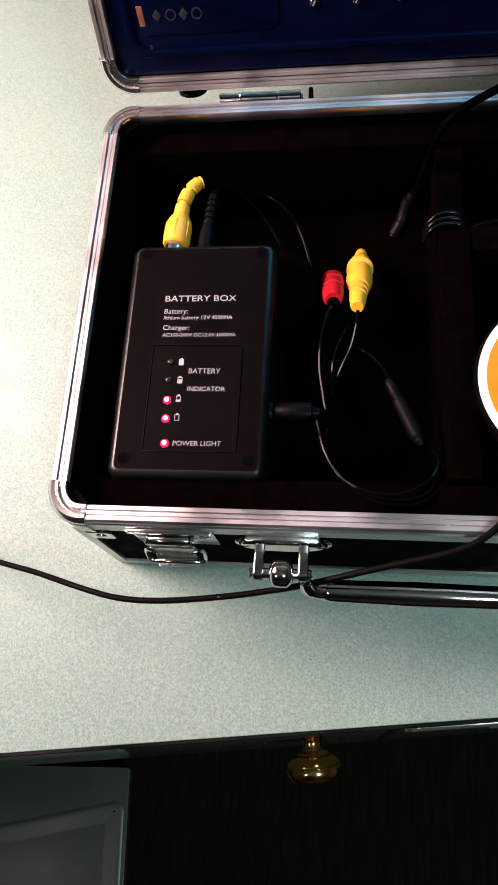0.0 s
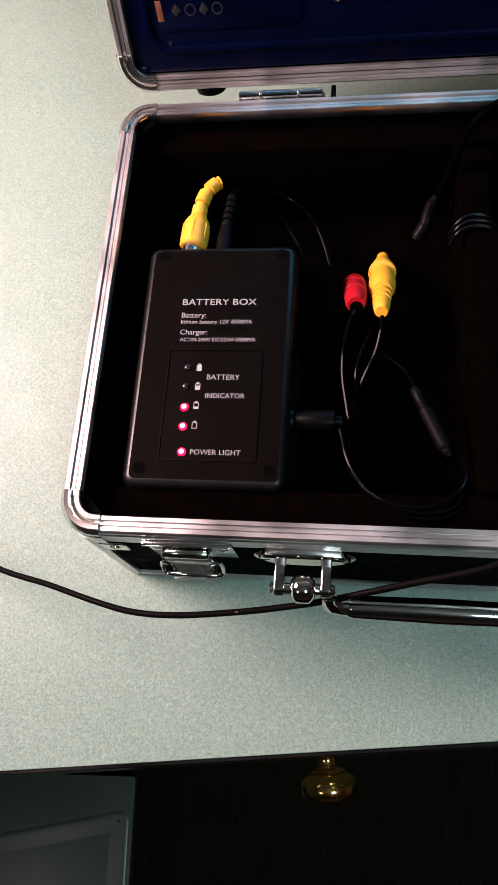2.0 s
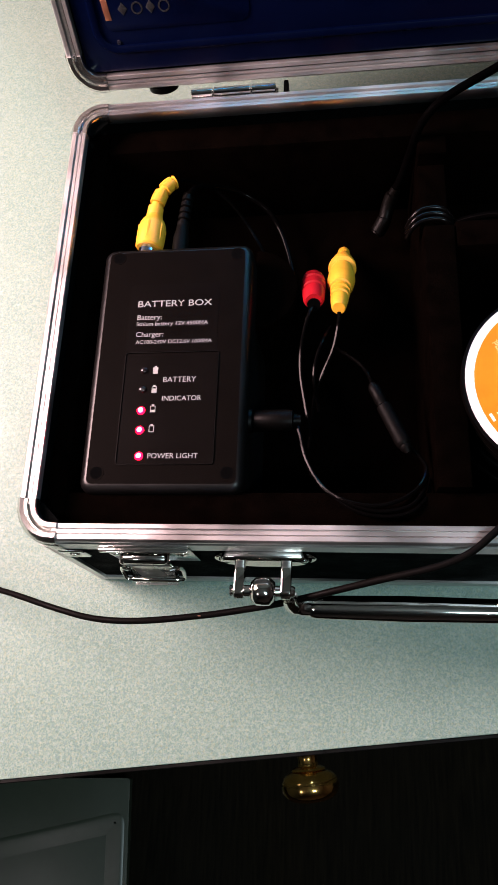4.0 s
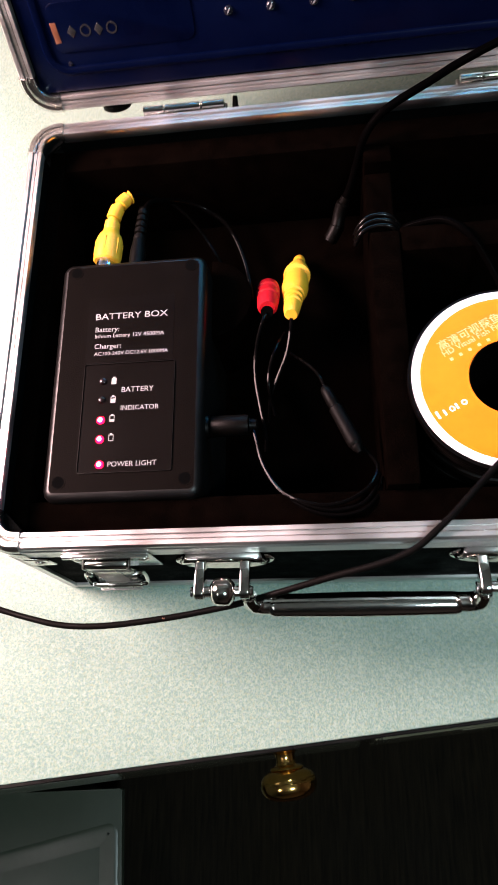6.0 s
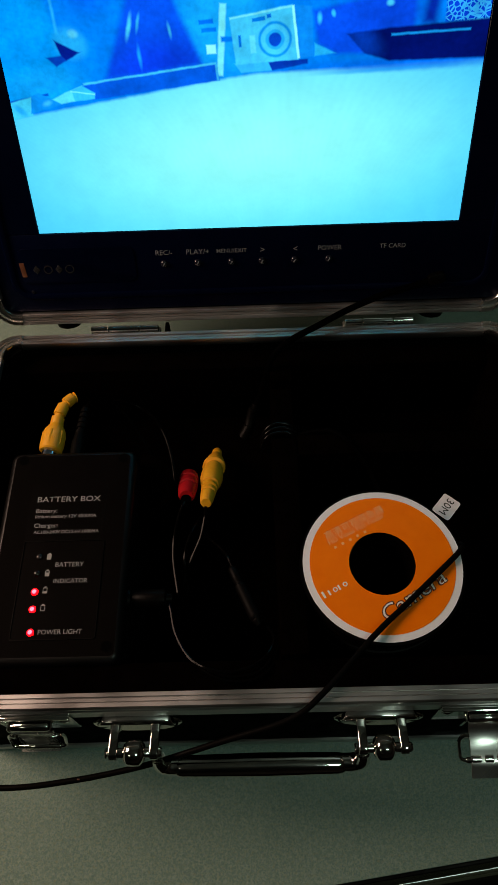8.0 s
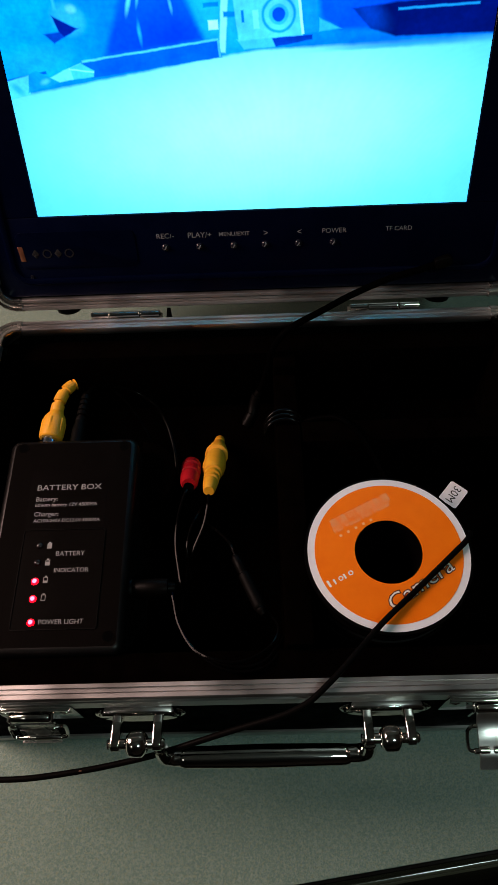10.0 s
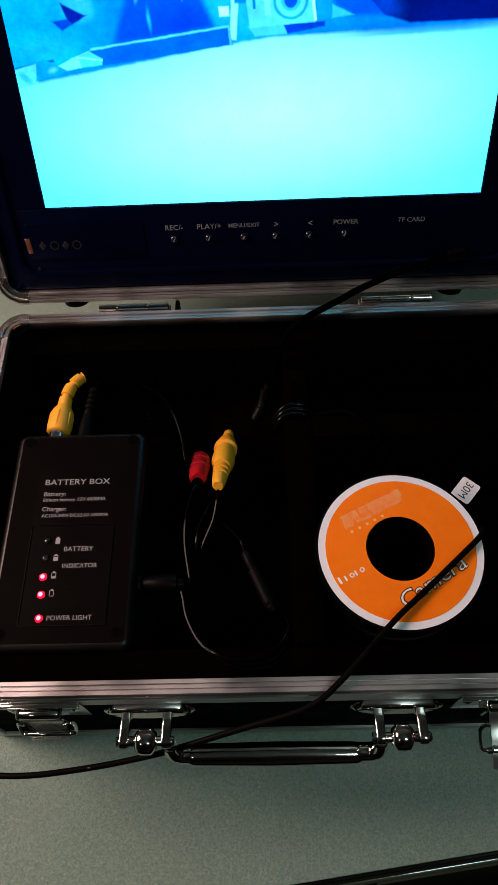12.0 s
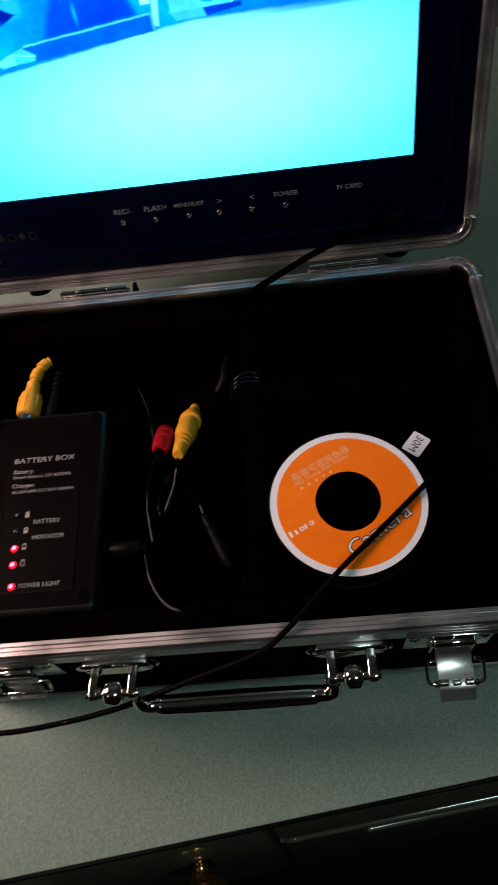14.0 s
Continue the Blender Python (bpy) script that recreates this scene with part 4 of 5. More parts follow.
    # bowl behind, a knitted cloth, and the dark dish before them
    vo = nd.new("ShaderNodeTexVoronoi")
    vo.feature, vo.inputs["Scale"].default_value = "DISTANCE_TO_EDGE", 480
    ln.new(tc.outputs["Object"], vo.inputs["Vector"])
    out = lay(poly([(0.1872, 0.1150), (0.2100, 0.1190), (0.2350, 0.1200), (0.2350, 0.0960), (0.1989, 0.0967), (0.1900, 0.1010)], 0.0016), out, (0.0, 0.070, 0.88))
    out = lay(oval(0.2230, 0.1120, 0.0300, 0.0120, 6, 0.005), out, (0.0, 0.050, 0.70))
    out = lay(poly([(0.1884, 0.1016), (0.1982, 0.0972), (0.1884, 0.0962)], 0.0006), out, (0.02, 0.42, 1.0))
    out = lay(oval(0.1905, 0.1118, 0.0020, 0.0040, 0, 0.0008), out, (0.03, 0.46, 1.0))
    out = lay(oval(0.1970, 0.1135, 0.0018, 0.0028, 20, 0.0006), out, (0.03, 0.46, 1.0))
    out = lay(oval(0.2230, 0.1170, 0.0032, 0.0024, 0, 0.0008), out, (0.06, 0.55, 1.0))
    cloth = poly([(0.2480, 0.150), (0.2800, 0.150), (0.2800, 0.1085), (0.2494, 0.1085)], 0.0008)
    out = lay(cloth, out, (0.0, 0.040, 0.62))
    out = lay(calc("MULTIPLY", fade(calc("SUBTRACT", vo.outputs[0], 0.10), 0.06), cloth), out, (0.04, 0.44, 1.0), 0.8)
    out = lay(slab(0.2440, 0.1230, 0.006, 0.030, -8, 0.0025), out, (0.0, 0.020, 0.40))
    out = lay(oval(0.2330, 0.0917, 0.0900, 0.0055, 1, 0.0018), out, (0.0, 0.13, 0.88), 0.85)
    out = lay(oval(0.2240, 0.0893, 0.0500, 0.0014, 2, 0.0008), out, (0.004, 0.30, 1.0), 0.6)
    dish = poly([(0.2040, 0.1048), (0.2231, 0.1068), (0.2800, 0.1100), (0.2800, 0.0931), (0.2243, 0.0929), (0.2125, 0.0966)], 0.0008)
    out = lay(dish, out, (0.0, 0.004, 0.13))
    out = lay(calc("MULTIPLY", oval(0.2120, 0.1010, 0.0160, 0.0100, -30, 0.004), dish), out, (0.0, 0.040, 0.50), 0.8)
    out = lay(slab(0.2432, 0.1046, 0.0370, 0.0009, 2.1, 0.0005), out, (0.01, 0.32, 1.0), 0.8)
    # grain and blotches of a small camera's picture
    for scale, low, high in ((70, 0.82, 1.24), (420, 0.92, 1.10)):
        g = nd.new("ShaderNodeTexNoise")
        g.inputs["Scale"].default_value, g.inputs["Detail"].default_value = scale, 4
        ln.new(tc.outputs["Object"], g.inputs["Vector"])
        k = nd.new("ShaderNodeMapRange")
        ln.new(g.outputs[0], k.inputs[0])
        k.inputs[1].default_value, k.inputs[2].default_value, k.inputs[3].default_value, k.inputs[4].default_value = 0.32, 0.68, low, high
        amount = calc("MULTIPLY_ADD", top, calc("MULTIPLY", calc("SUBTRACT", k.outputs[0], 1.0), -0.80), k.outputs[0])
        sc = nd.new("ShaderNodeVectorMath")
        sc.operation = "SCALE"
        ln.new(out, sc.inputs[0])
        ln.new(amount, sc.inputs["Scale"])
        out = sc.outputs[0]
    # the panel's fine columns
    wave = nd.new("ShaderNodeTexWave")
    wave.inputs["Scale"].default_value = 700
    ln.new(tc.outputs["Object"], wave.inputs["Vector"])
    e = nd.new("ShaderNodeEmission")
    ln.new(out, e.inputs[0])
    ln.new(calc("MULTIPLY_ADD", wave.outputs[0], 0.10 * SCREEN, 0.92 * SCREEN), e.inputs[1])
    ln.new(e.outputs[0], nd["Material Output"].inputs[0])
    bm = bmesh.new()
    bm.faces.new([bm.verts.new(p) for p in ((SX0, SS0, 0), (SX1, SS0, 0), (SX1, SS1, 0), (SX0, SS1, 0))])
    me = bpy.data.meshes.new("display")
    bm.to_mesh(me)
    bm.free()
    me.materials.append(m)
    d = new("display", me)
    d.matrix_basis = LM @ Matrix.Translation((0, 0, -0.0012))
    hang(d, case)
    d["label"] = "lit display with a blue picture"
    for k, sign in enumerate("2014/01/01 00:05:10"):
        if sign != " ":
            width = 0.0014 if sign == ":" else 0.0022 if sign in "1/" else 0.0034
            height = 0.0032 if sign == ":" else 0.0048
            lettering(sign, width, LM @ Matrix.Translation((0.1665 + 0.0047 * k, 0.0198, -0.00110)), STAMP, d, "stamp_character", align="CENTER", height=height, bold=0.006)


SCREEN = 2.1
STAMP = glow("pale_stamp", (0.42, 0.98, 1.05), 2.1)
monitor()
picture()

# ---- inside the case ----


def foam():
    ins = thing("foam_insert", (0.153, 0.104, TABLE + 0.006), "black foam lining with walls between the compartments", "foam insert")
    zf = 0.8205
    for name, box in (
        ("foam_base", (0.0045, 0.3015, 0.0035, 0.2045, 0.7565, 0.7665)),
        ("foam_wall", (0.0135, 0.2925, 0.0048, 0.0188, 0.7665, zf)),
        ("foam_wall", (0.0135, 0.2925, 0.1905, 0.2040, 0.7665, zf)),
        ("foam_wall", (0.0050, 0.0133, 0.0048, 0.2040, 0.7665, zf)),
        ("foam_wall", (0.2927, 0.3010, 0.0048, 0.2040, 0.7665, zf)),
        ("foam_divider", (0.1630, 0.1762, 0.0190, 0.1370, 0.7665, 0.8262)),
        ("foam_divider", (0.1632, 0.1760, 0.1372, 0.1800, 0.7665, 0.8130)),
        ("foam_divider", (0.1630, 0.1762, 0.1802, 0.1903, 0.7665, 0.8200)),
        ("foam_divider", (0.1764, 0.2925, 0.1262, 0.1392, 0.7665, 0.8255)),
    ):
        bm = block(*box, 0.0012, 2)
        part(name, bm, FOAM, ins)
    n = 14
    o = [(0.0880 + 0.0195 * math.cos(a), 0.1190 + 0.0205 * math.sin(a)) for a in (radians(-90 + 180 * k / n) for k in range(n + 1))]
    part("foam_block", prism(o, 0.7665, 0.8090, 0.001), FOAM, ins, "rounded brown-black foam block")


foam()

BX0, BX1, BY0, BY1, BZ = 0.0198, 0.0884, 0.0176, 0.1332, 0.8250


def battery_box():
    b = thing("battery_box", (0.0545, 0.075, 0.7668), "black plastic battery box with white lettering and red lights", "battery box")
    bm = bmesh.new()
    loops = []
    for inset, z in ((0, 0.7668), (0, BZ - 0.0036), (0.0003, BZ - 0.0025), (0.0009, BZ - 0.0015), (0.0017, BZ - 0.0007), (0.0025, BZ - 0.0002), (0.0032, BZ)):
        loops.append([bm.verts.new((x, y, z)) for x, y in rounded(BX0 + inset, BX1 - inset, BY0 + inset, BY1 - inset, 0.0052 - inset, 6)])
    for one, two in zip(loops, loops[1:]):
        for k in range(len(one)):
            j = (k + 1) % len(one)
            bm.faces.new((one[k], one[j], two[j], two[k]))
    bm.faces.new(loops[0][::-1])
    bm.faces.new(loops[-1])
    for v in bm.verts:
        k = (BZ - v.co.z) / 0.0582
        v.co.x += (-0.0042 if v.co.x < 0.05 else 0.0006) * k
    part("body", bm, BOXE, b)
    part("top_face", prism(rounded(BX0 + 0.0033, BX1 - 0.0033, BY0 + 0.0033, BY1 - 0.0033, 0.0024, 5), BZ - 0.0006, BZ + 0.00008), BOXT, b, "matte grained top")
    part("nameplate", prism(rounded(0.0345, 0.0744, 0.0800, 0.1130, 0.0006, 2), BZ - 0.0004, BZ + 0.00016), BOXL, b, "smooth black label")
    part("indicator_panel", prism(rounded(0.0353, 0.0752, 0.0294, 0.0790, 0.0006, 2), BZ - 0.0004, BZ + 0.00018), BOXL, b, "smooth black indicator label")
    fr = [(-0.0002, 0), (-0.0001, 0.0006), (0.0002, 0.0006), (0.0003, 0)]
    line = [(x, y, *o) for (x, y), o in zip(rounded(0.0350, 0.0755, 0.0291, 0.0793, 0.0009, 3), [(math.cos(a), math.sin(a)) for q in range(4) for a in [radians(90 * q + 90 * k / 3) for k in range(4)]])]
    part("panel_edge", sweep([(u, BZ + w) for u, w in fr], line, True), BOXP, b)
    for x, y in ((0.0273, 0.1272), (0.0815, 0.1272), (0.0272, 0.0255), (0.0814, 0.0254)):
        w = part("screw_well", ring(x, y, 0.0026, 0.0031, BZ - 0.002, BZ + 0.00022, 24), BOXT, b)
        # black disc level with the top, for the shade down the well
        hang(new("well_shade", mesh_of("well_shade", lathe([(0, 0.0027), (0.0002, 0.0027)], (x, y, BZ + 0.00001), (x, y, 1), 20), HOLE_SHADE)), w)
    up = BZ + 0.0002

    def words(text, x, y, w, bold=0.0, h=None):
        lettering(text, w, Matrix.Translation((x, y, up)), PRINT, b, bold=bold, height=h)

    words("BATTERY BOX", 0.0382, 0.1032, 0.0333, 0.006, 0.0031)
    words("Battery:", 0.0384, 0.0962, 0.0110, 0.0)
    words("lithium battery 12V 4500MA", 0.0384, 0.0930, 0.0317, 0.0)
    words("Charger:", 0.0385, 0.0878, 0.0122, 0.0)
    words("AC100-240V DC12.6V 1000MA", 0.0386, 0.0845, 0.0336, 0.0)
    words("BATTERY", 0.0523, 0.0666, 0.0142, 0.0)
    words("INDICATOR", 0.0524, 0.0580, 0.0168, 0.0)
    words("POWER LIGHT", 0.0482, 0.0327, 0.0210, 0.0)
    for x, y, lit in ((0.0436, 0.0710, 0), (0.0436, 0.0622, 0), (0.0438, 0.0526, 1), (0.0440, 0.0439, 1), (0.0446, 0.0326, 1)):
        prof = [(0, 0.0018), (0.0003, 0.0018), (0.0009, 0.0014), (0.0012, 0.0008), (0.0013, 0)]
        led = part("led", lathe(prof, (x, y, BZ), (x, y, 1), 18), LED_ON if lit else LED_OFF, b, "lit red light" if lit else "unlit dark light")
        if lit:
            hang(new("led_core", mesh_of("led_core", lathe([(0, 0.00112), (0.0002, 0.0009), (0.0003, 0)], (x, y, BZ + 0.00105), (x, y, 1), 14), LED_CORE)), led)
    for k, (x, y) in enumerate(((0.0486, 0.0710), (0.0487, 0.0622), (0.0488, 0.0534), (0.0489, 0.0446))):
        fill = 0.0028 * (1 - k / 3.3)
        ic = part("charge_symbol", prism([(x - 0.0011, y - 0.0016), (x + 0.0011, y - 0.0016), (x + 0.0011, y - 0.0016 + fill), (x - 0.0011, y - 0.0016 + fill)], up - 0.0001, up + 0.00003), PRINT, b)
        line = [(x - 0.0011, y - 0.0016, -1, -1), (x + 0.0011, y - 0.0016, 1, -1), (x + 0.0011, y + 0.0013, 1, 1), (x - 0.0011, y + 0.0013, -1, 1)]
        hang(new("symbol_outline", mesh_of("symbol_outline", sweep([(-0.0003, up - 0.0001), (-0.0003, up + 0.00005), (0, up + 0.00005), (0, up - 0.0001)], line, True), PRINT, False)), ic)
        hang(new("symbol_cap", mesh_of("symbol_cap", block(x - 0.0005, x + 0.0005, y + 0.0013, y + 0.0019, up - 0.0001, up + 0.00005), PRINT, False)), ic)
    # jack on the side wall
    part("side_jack", lathe([(0, 0.0050), (0.0004, 0.0054), (0.0018, 0.0052), (0.0022, 0.0044)], (BX1 - 0.0004, 0.0512, 0.8150), (1, 0.0512, 0.8150), 22), BOXP, b)


battery_box()


def ribbed(t0, ribs, r_big, r_small):
    """Radius along a strain relief with rings."""
    def r(t):
        if t < t0:
            return r_big
        k = (t - t0) / (1 - t0)
        return r_small * (1.06 - 0.14 * k) * (1.0 if math.sin(k * ribs * 2 * math.pi) > -0.60 else 0.72)
    return r


def yellow_plug():
    p = thing("video_plug", (0.038, 0.150, 0.806), "yellow moulded video plug in the battery box's socket", "plug")
    part("contact_sleeve", lathe([(0, 0.0040), (0.0002, 0.0043), (0.0068, 0.0043), (0.007, 0.004)], (0.0366, BY1 - 0.001, 0.8150), (0.0380, 0.160, 0.8155), 24), NICKEL, p, "nickel contact sleeve")
    a, d = (0.0373, 0.1386, 0.8151), (0.0394, 0.162, 0.8158)
    body = part("grip", lathe([(0, 0.0058), (0.0008, 0.0065), (0.0050, 0.0065), (0.0128, 0.0062), (0.0148, 0.0054), (0.0164, 0.0042), (0.0190, 0.0037)], a, d, 28), YELLOW, p)
    for k in range(6):
        t = 2 * math.pi * (k + 0.5) / 6
        q = Vector((0.0061 * math.cos(t), 0, 0.0061 * math.sin(t)))
        hang(new("grip_rib", mesh_of("grip_rib", tube([Vector(a) + q + Vector((0.0003, 0.0030, 0)), Vector(a) + q + Vector((0.0010, 0.0115, 0.0004))], 0.0007, 6, straight=True), YELLOW)), body)
    path = [(0.0388, 0.1560, 0.8157), (0.0394, 0.1605, 0.8163), (0.0405, 0.1650, 0.8168), (0.0425, 0.1698, 0.8170), (0.0454, 0.1738, 0.8166), (0.0476, 0.1755, 0.8160)]
    part("strain_relief", tube(path, 0.004, 16, 14, ribbed(0.02, 3.0, 0.0036, 0.0036)), YELLOW, p, "ringed yellow strain relief")
    part("lead", tube([(0.0470, 0.1752, 0.8160), (0.0510, 0.1800, 0.8120), (0.0570, 0.1845, 0.8030), (0.0650, 0.1850, 0.7950), (0.0730, 0.1790, 0.7900), (0.0805, 0.1690, 0.7860), (0.0875, 0.1570, 0.7830), (0.0935, 0.1450, 0.7800), (0.0980, 0.1330, 0.7750), (0.1000, 0.1230, 0.7690)], 0.0009, 8), WIRE, p, "thin black lead")


yellow_plug()


def power_plug():
    p = thing("power_plug", (0.052, 0.150, 0.806), "black power plug with ringed strain relief in the battery box", "plug")
    part("body", lathe([(0, 0.0034), (0.0006, 0.0039), (0.0110, 0.0038), (0.0150, 0.0031), (0.0190, 0.0028)], (0.0523, BY1, 0.8150), (0.0533, 0.16, 0.8150), 22), RUBBER, p)
    path = [(0.0530, 0.1500, 0.8150), (0.0535, 0.1560, 0.8152), (0.0541, 0.1620, 0.8154), (0.0547, 0.1680, 0.8154)]
    part("strain_relief", tube(path, 0.003, 14, 14, ribbed(0.02, 5, 0.0028, 0.0029)), RUBBER, p)
    part("lead", tube([(0.0546, 0.1670, 0.8154), (0.0568, 0.1755, 0.8110), (0.0640, 0.1840, 0.8010), (0.0740, 0.1868, 0.7930), (0.0830, 0.1845, 0.7880), (0.0905, 0.1790, 0.7850), (0.0965, 0.1690, 0.7815), (0.1010, 0.1550, 0.7790), (0.1032, 0.1420, 0.7775), (0.1040, 0.1300, 0.7740), (0.1040, 0.1200, 0.7690)], 0.0014, 10), WIRE, p, "glossy black lead")


power_plug()


def loom():
    """Joined plugs, an in-line connector and their looped leads."""
    c = thing("av_cable", (0.125, 0.10, 0.767), "black looped leads with yellow and red plugs and in-line connector", "cable")
    a, b = Vector((0.1290, 0.1620, 0.7715)), Vector((0.1260, 0.0985, 0.8195))
    yp = [(0, 0.0024), (0.0008, 0.0030), (0.0050, 0.0034), (0.0058, 0.0030), (0.0066, 0.0036), (0.0105, 0.0042), (0.0120, 0.0052), (0.0162, 0.0058), (0.0166, 0.0046), (0.0178, 0.0046), (0.0181, 0.0068), (0.0202, 0.0069), (0.0206, 0.0050),
          (0.0218, 0.0055), (0.0270, 0.0063), (0.0330, 0.0066), (0.0370, 0.0062), (0.0400, 0.0050), (0.0404, 0.0034), (0.0418, 0.0034), (0.0421, 0.0048), (0.0442, 0.0046), (0.0445, 0.0031), (0.0458, 0.0031), (0.0461, 0.0044), (0.0482, 0.0042), (0.0485, 0.0031), (0.0498, 0.0031), (0.0501, 0.0041), (0.0545, 0.0037), (0.0575, 0.0032), (0.0585, 0.0027)]
    part("yellow_plug", lathe([(d * 1.26, q) for d, q in yp], a, b, 28), YELLOW, c, "yellow moulded plug and coupler")
    a, b = Vector((0.1141, 0.1325, 0.7930)), Vector((0.1152, 0.1058, 0.8145))
    red = part("red_plug", lathe([(d * 1.22, q * 1.04) for d, q in ((0, 0.0040), (0.0012, 0.0052), (0.0060, 0.0056), (0.0066, 0.0045), (0.0078, 0.0045), (0.0084, 0.0055), (0.0130, 0.0053), (0.0136, 0.0042), (0.0146, 0.0042), (0.0150, 0.0051), (0.0210, 0.0047), (0.0240, 0.0036))], a, b, 28), RED, c, "red moulded plug")
    # black disc near the plug's end, for the shade in its mouth
    hang(new("socket", mesh_of("socket", lathe([(0, 0.0030), (0.0004, 0.0030)], b - (b - a).normalized() * 0.0014, b + (b - a), 16), HOLE_SHADE)), red)
    leads = (
        ([(0.1150, 0.1095, 0.8115), (0.1120, 0.1020, 0.8145), (0.1090, 0.0880, 0.8150), (0.1085, 0.0740, 0.8140), (0.1105, 0.0600, 0.8130), (0.1125, 0.0480, 0.8110), (0.1120, 0.0420, 0.8060)], 0.0014),
        ([(0.1252, 0.1000, 0.8180), (0.1246, 0.0930, 0.8180), (0.1225, 0.0840, 0.8150), (0.1180, 0.0740, 0.8120), (0.1145, 0.0660, 0.8080), (0.1130, 0.0580, 0.8000)], 0.0014),
        ([(0.1215, 0.0985, 0.8080), (0.1178, 0.0890, 0.8125), (0.1150, 0.0790, 0.8140), (0.1142, 0.0700, 0.8120), (0.1160, 0.0600, 0.8030)], 0.0013),
        ([(0.1068, 0.0510, 0.8150), (0.1088, 0.0440, 0.8160), (0.1115, 0.0330, 0.8175), (0.1180, 0.0215, 0.8190), (0.1270, 0.0150, 0.8220), (0.1380, 0.0125, 0.8235), (0.1480, 0.0150, 0.8230), (0.1560, 0.0215, 0.8200), (0.1590, 0.0290, 0.8180), (0.1565, 0.0345, 0.8170), (0.1522, 0.0400, 0.8160)], 0.0014),
        ([(0.1120, 0.0310, 0.8150), (0.1190, 0.0200, 0.8195), (0.1290, 0.0135, 0.8222), (0.1400, 0.0105, 0.8232), (0.1510, 0.0125, 0.8228), (0.1570, 0.0190, 0.8200), (0.1600, 0.0280, 0.8130)], 0.0013),
        ([(0.1130, 0.0290, 0.8120), (0.1210, 0.0185, 0.8190), (0.1310, 0.0110, 0.8219), (0.1420, 0.0085, 0.8228), (0.1520, 0.0105, 0.8225), (0.1590, 0.0180, 0.8190), (0.1610, 0.0270, 0.8100)], 0.0013),
        ([(0.1388, 0.0664, 0.8164), (0.1362, 0.0728, 0.8160), (0.1322, 0.0790, 0.8130), (0.1270, 0.0850, 0.8090), (0.1235, 0.0915, 0.8010)], 0.0013),
    )
    for pts, r in leads:
        part("lead", tube([(x + 0.0012, y, z) for x, y, z in pts], r * 0.62, 8), WIRE, c, "glossy black lead")
    a, b = Vector((0.1396, 0.0668, 0.8164)), Vector((0.1524, 0.0376, 0.8190))
    prof = [(0, 0.0012), (0.0012, 0.0020), (0.0022, 0.0024), (0.0090, 0.0026), (0.0098, 0.0022), (0.0108, 0.0022), (0.0116, 0.0030), (0.0290, 0.0032), (0.0305, 0.0030), (0.0312, 0.0024), (0.0322, 0.0024), (0.0330, 0.0018), (0.0345, 0.0012)]
    part("inline_connector", lathe(prof, a, b, 22), RUBBER, c, "black barrel connector")
    a = Vector((BX1 + 0.0018, 0.0512, 0.8150))
    part("side_plug", lathe([(0, 0.0043), (0.0006, 0.0048), (0.0150, 0.0047), (0.0165, 0.0044), (0.0170, 0.0030), (0.0200, 0.0024), (0.0205, 0.0014)], a, a + Vector((1, 0, 0)), 24), RUBBER, c, "black barrel plug")


loom()


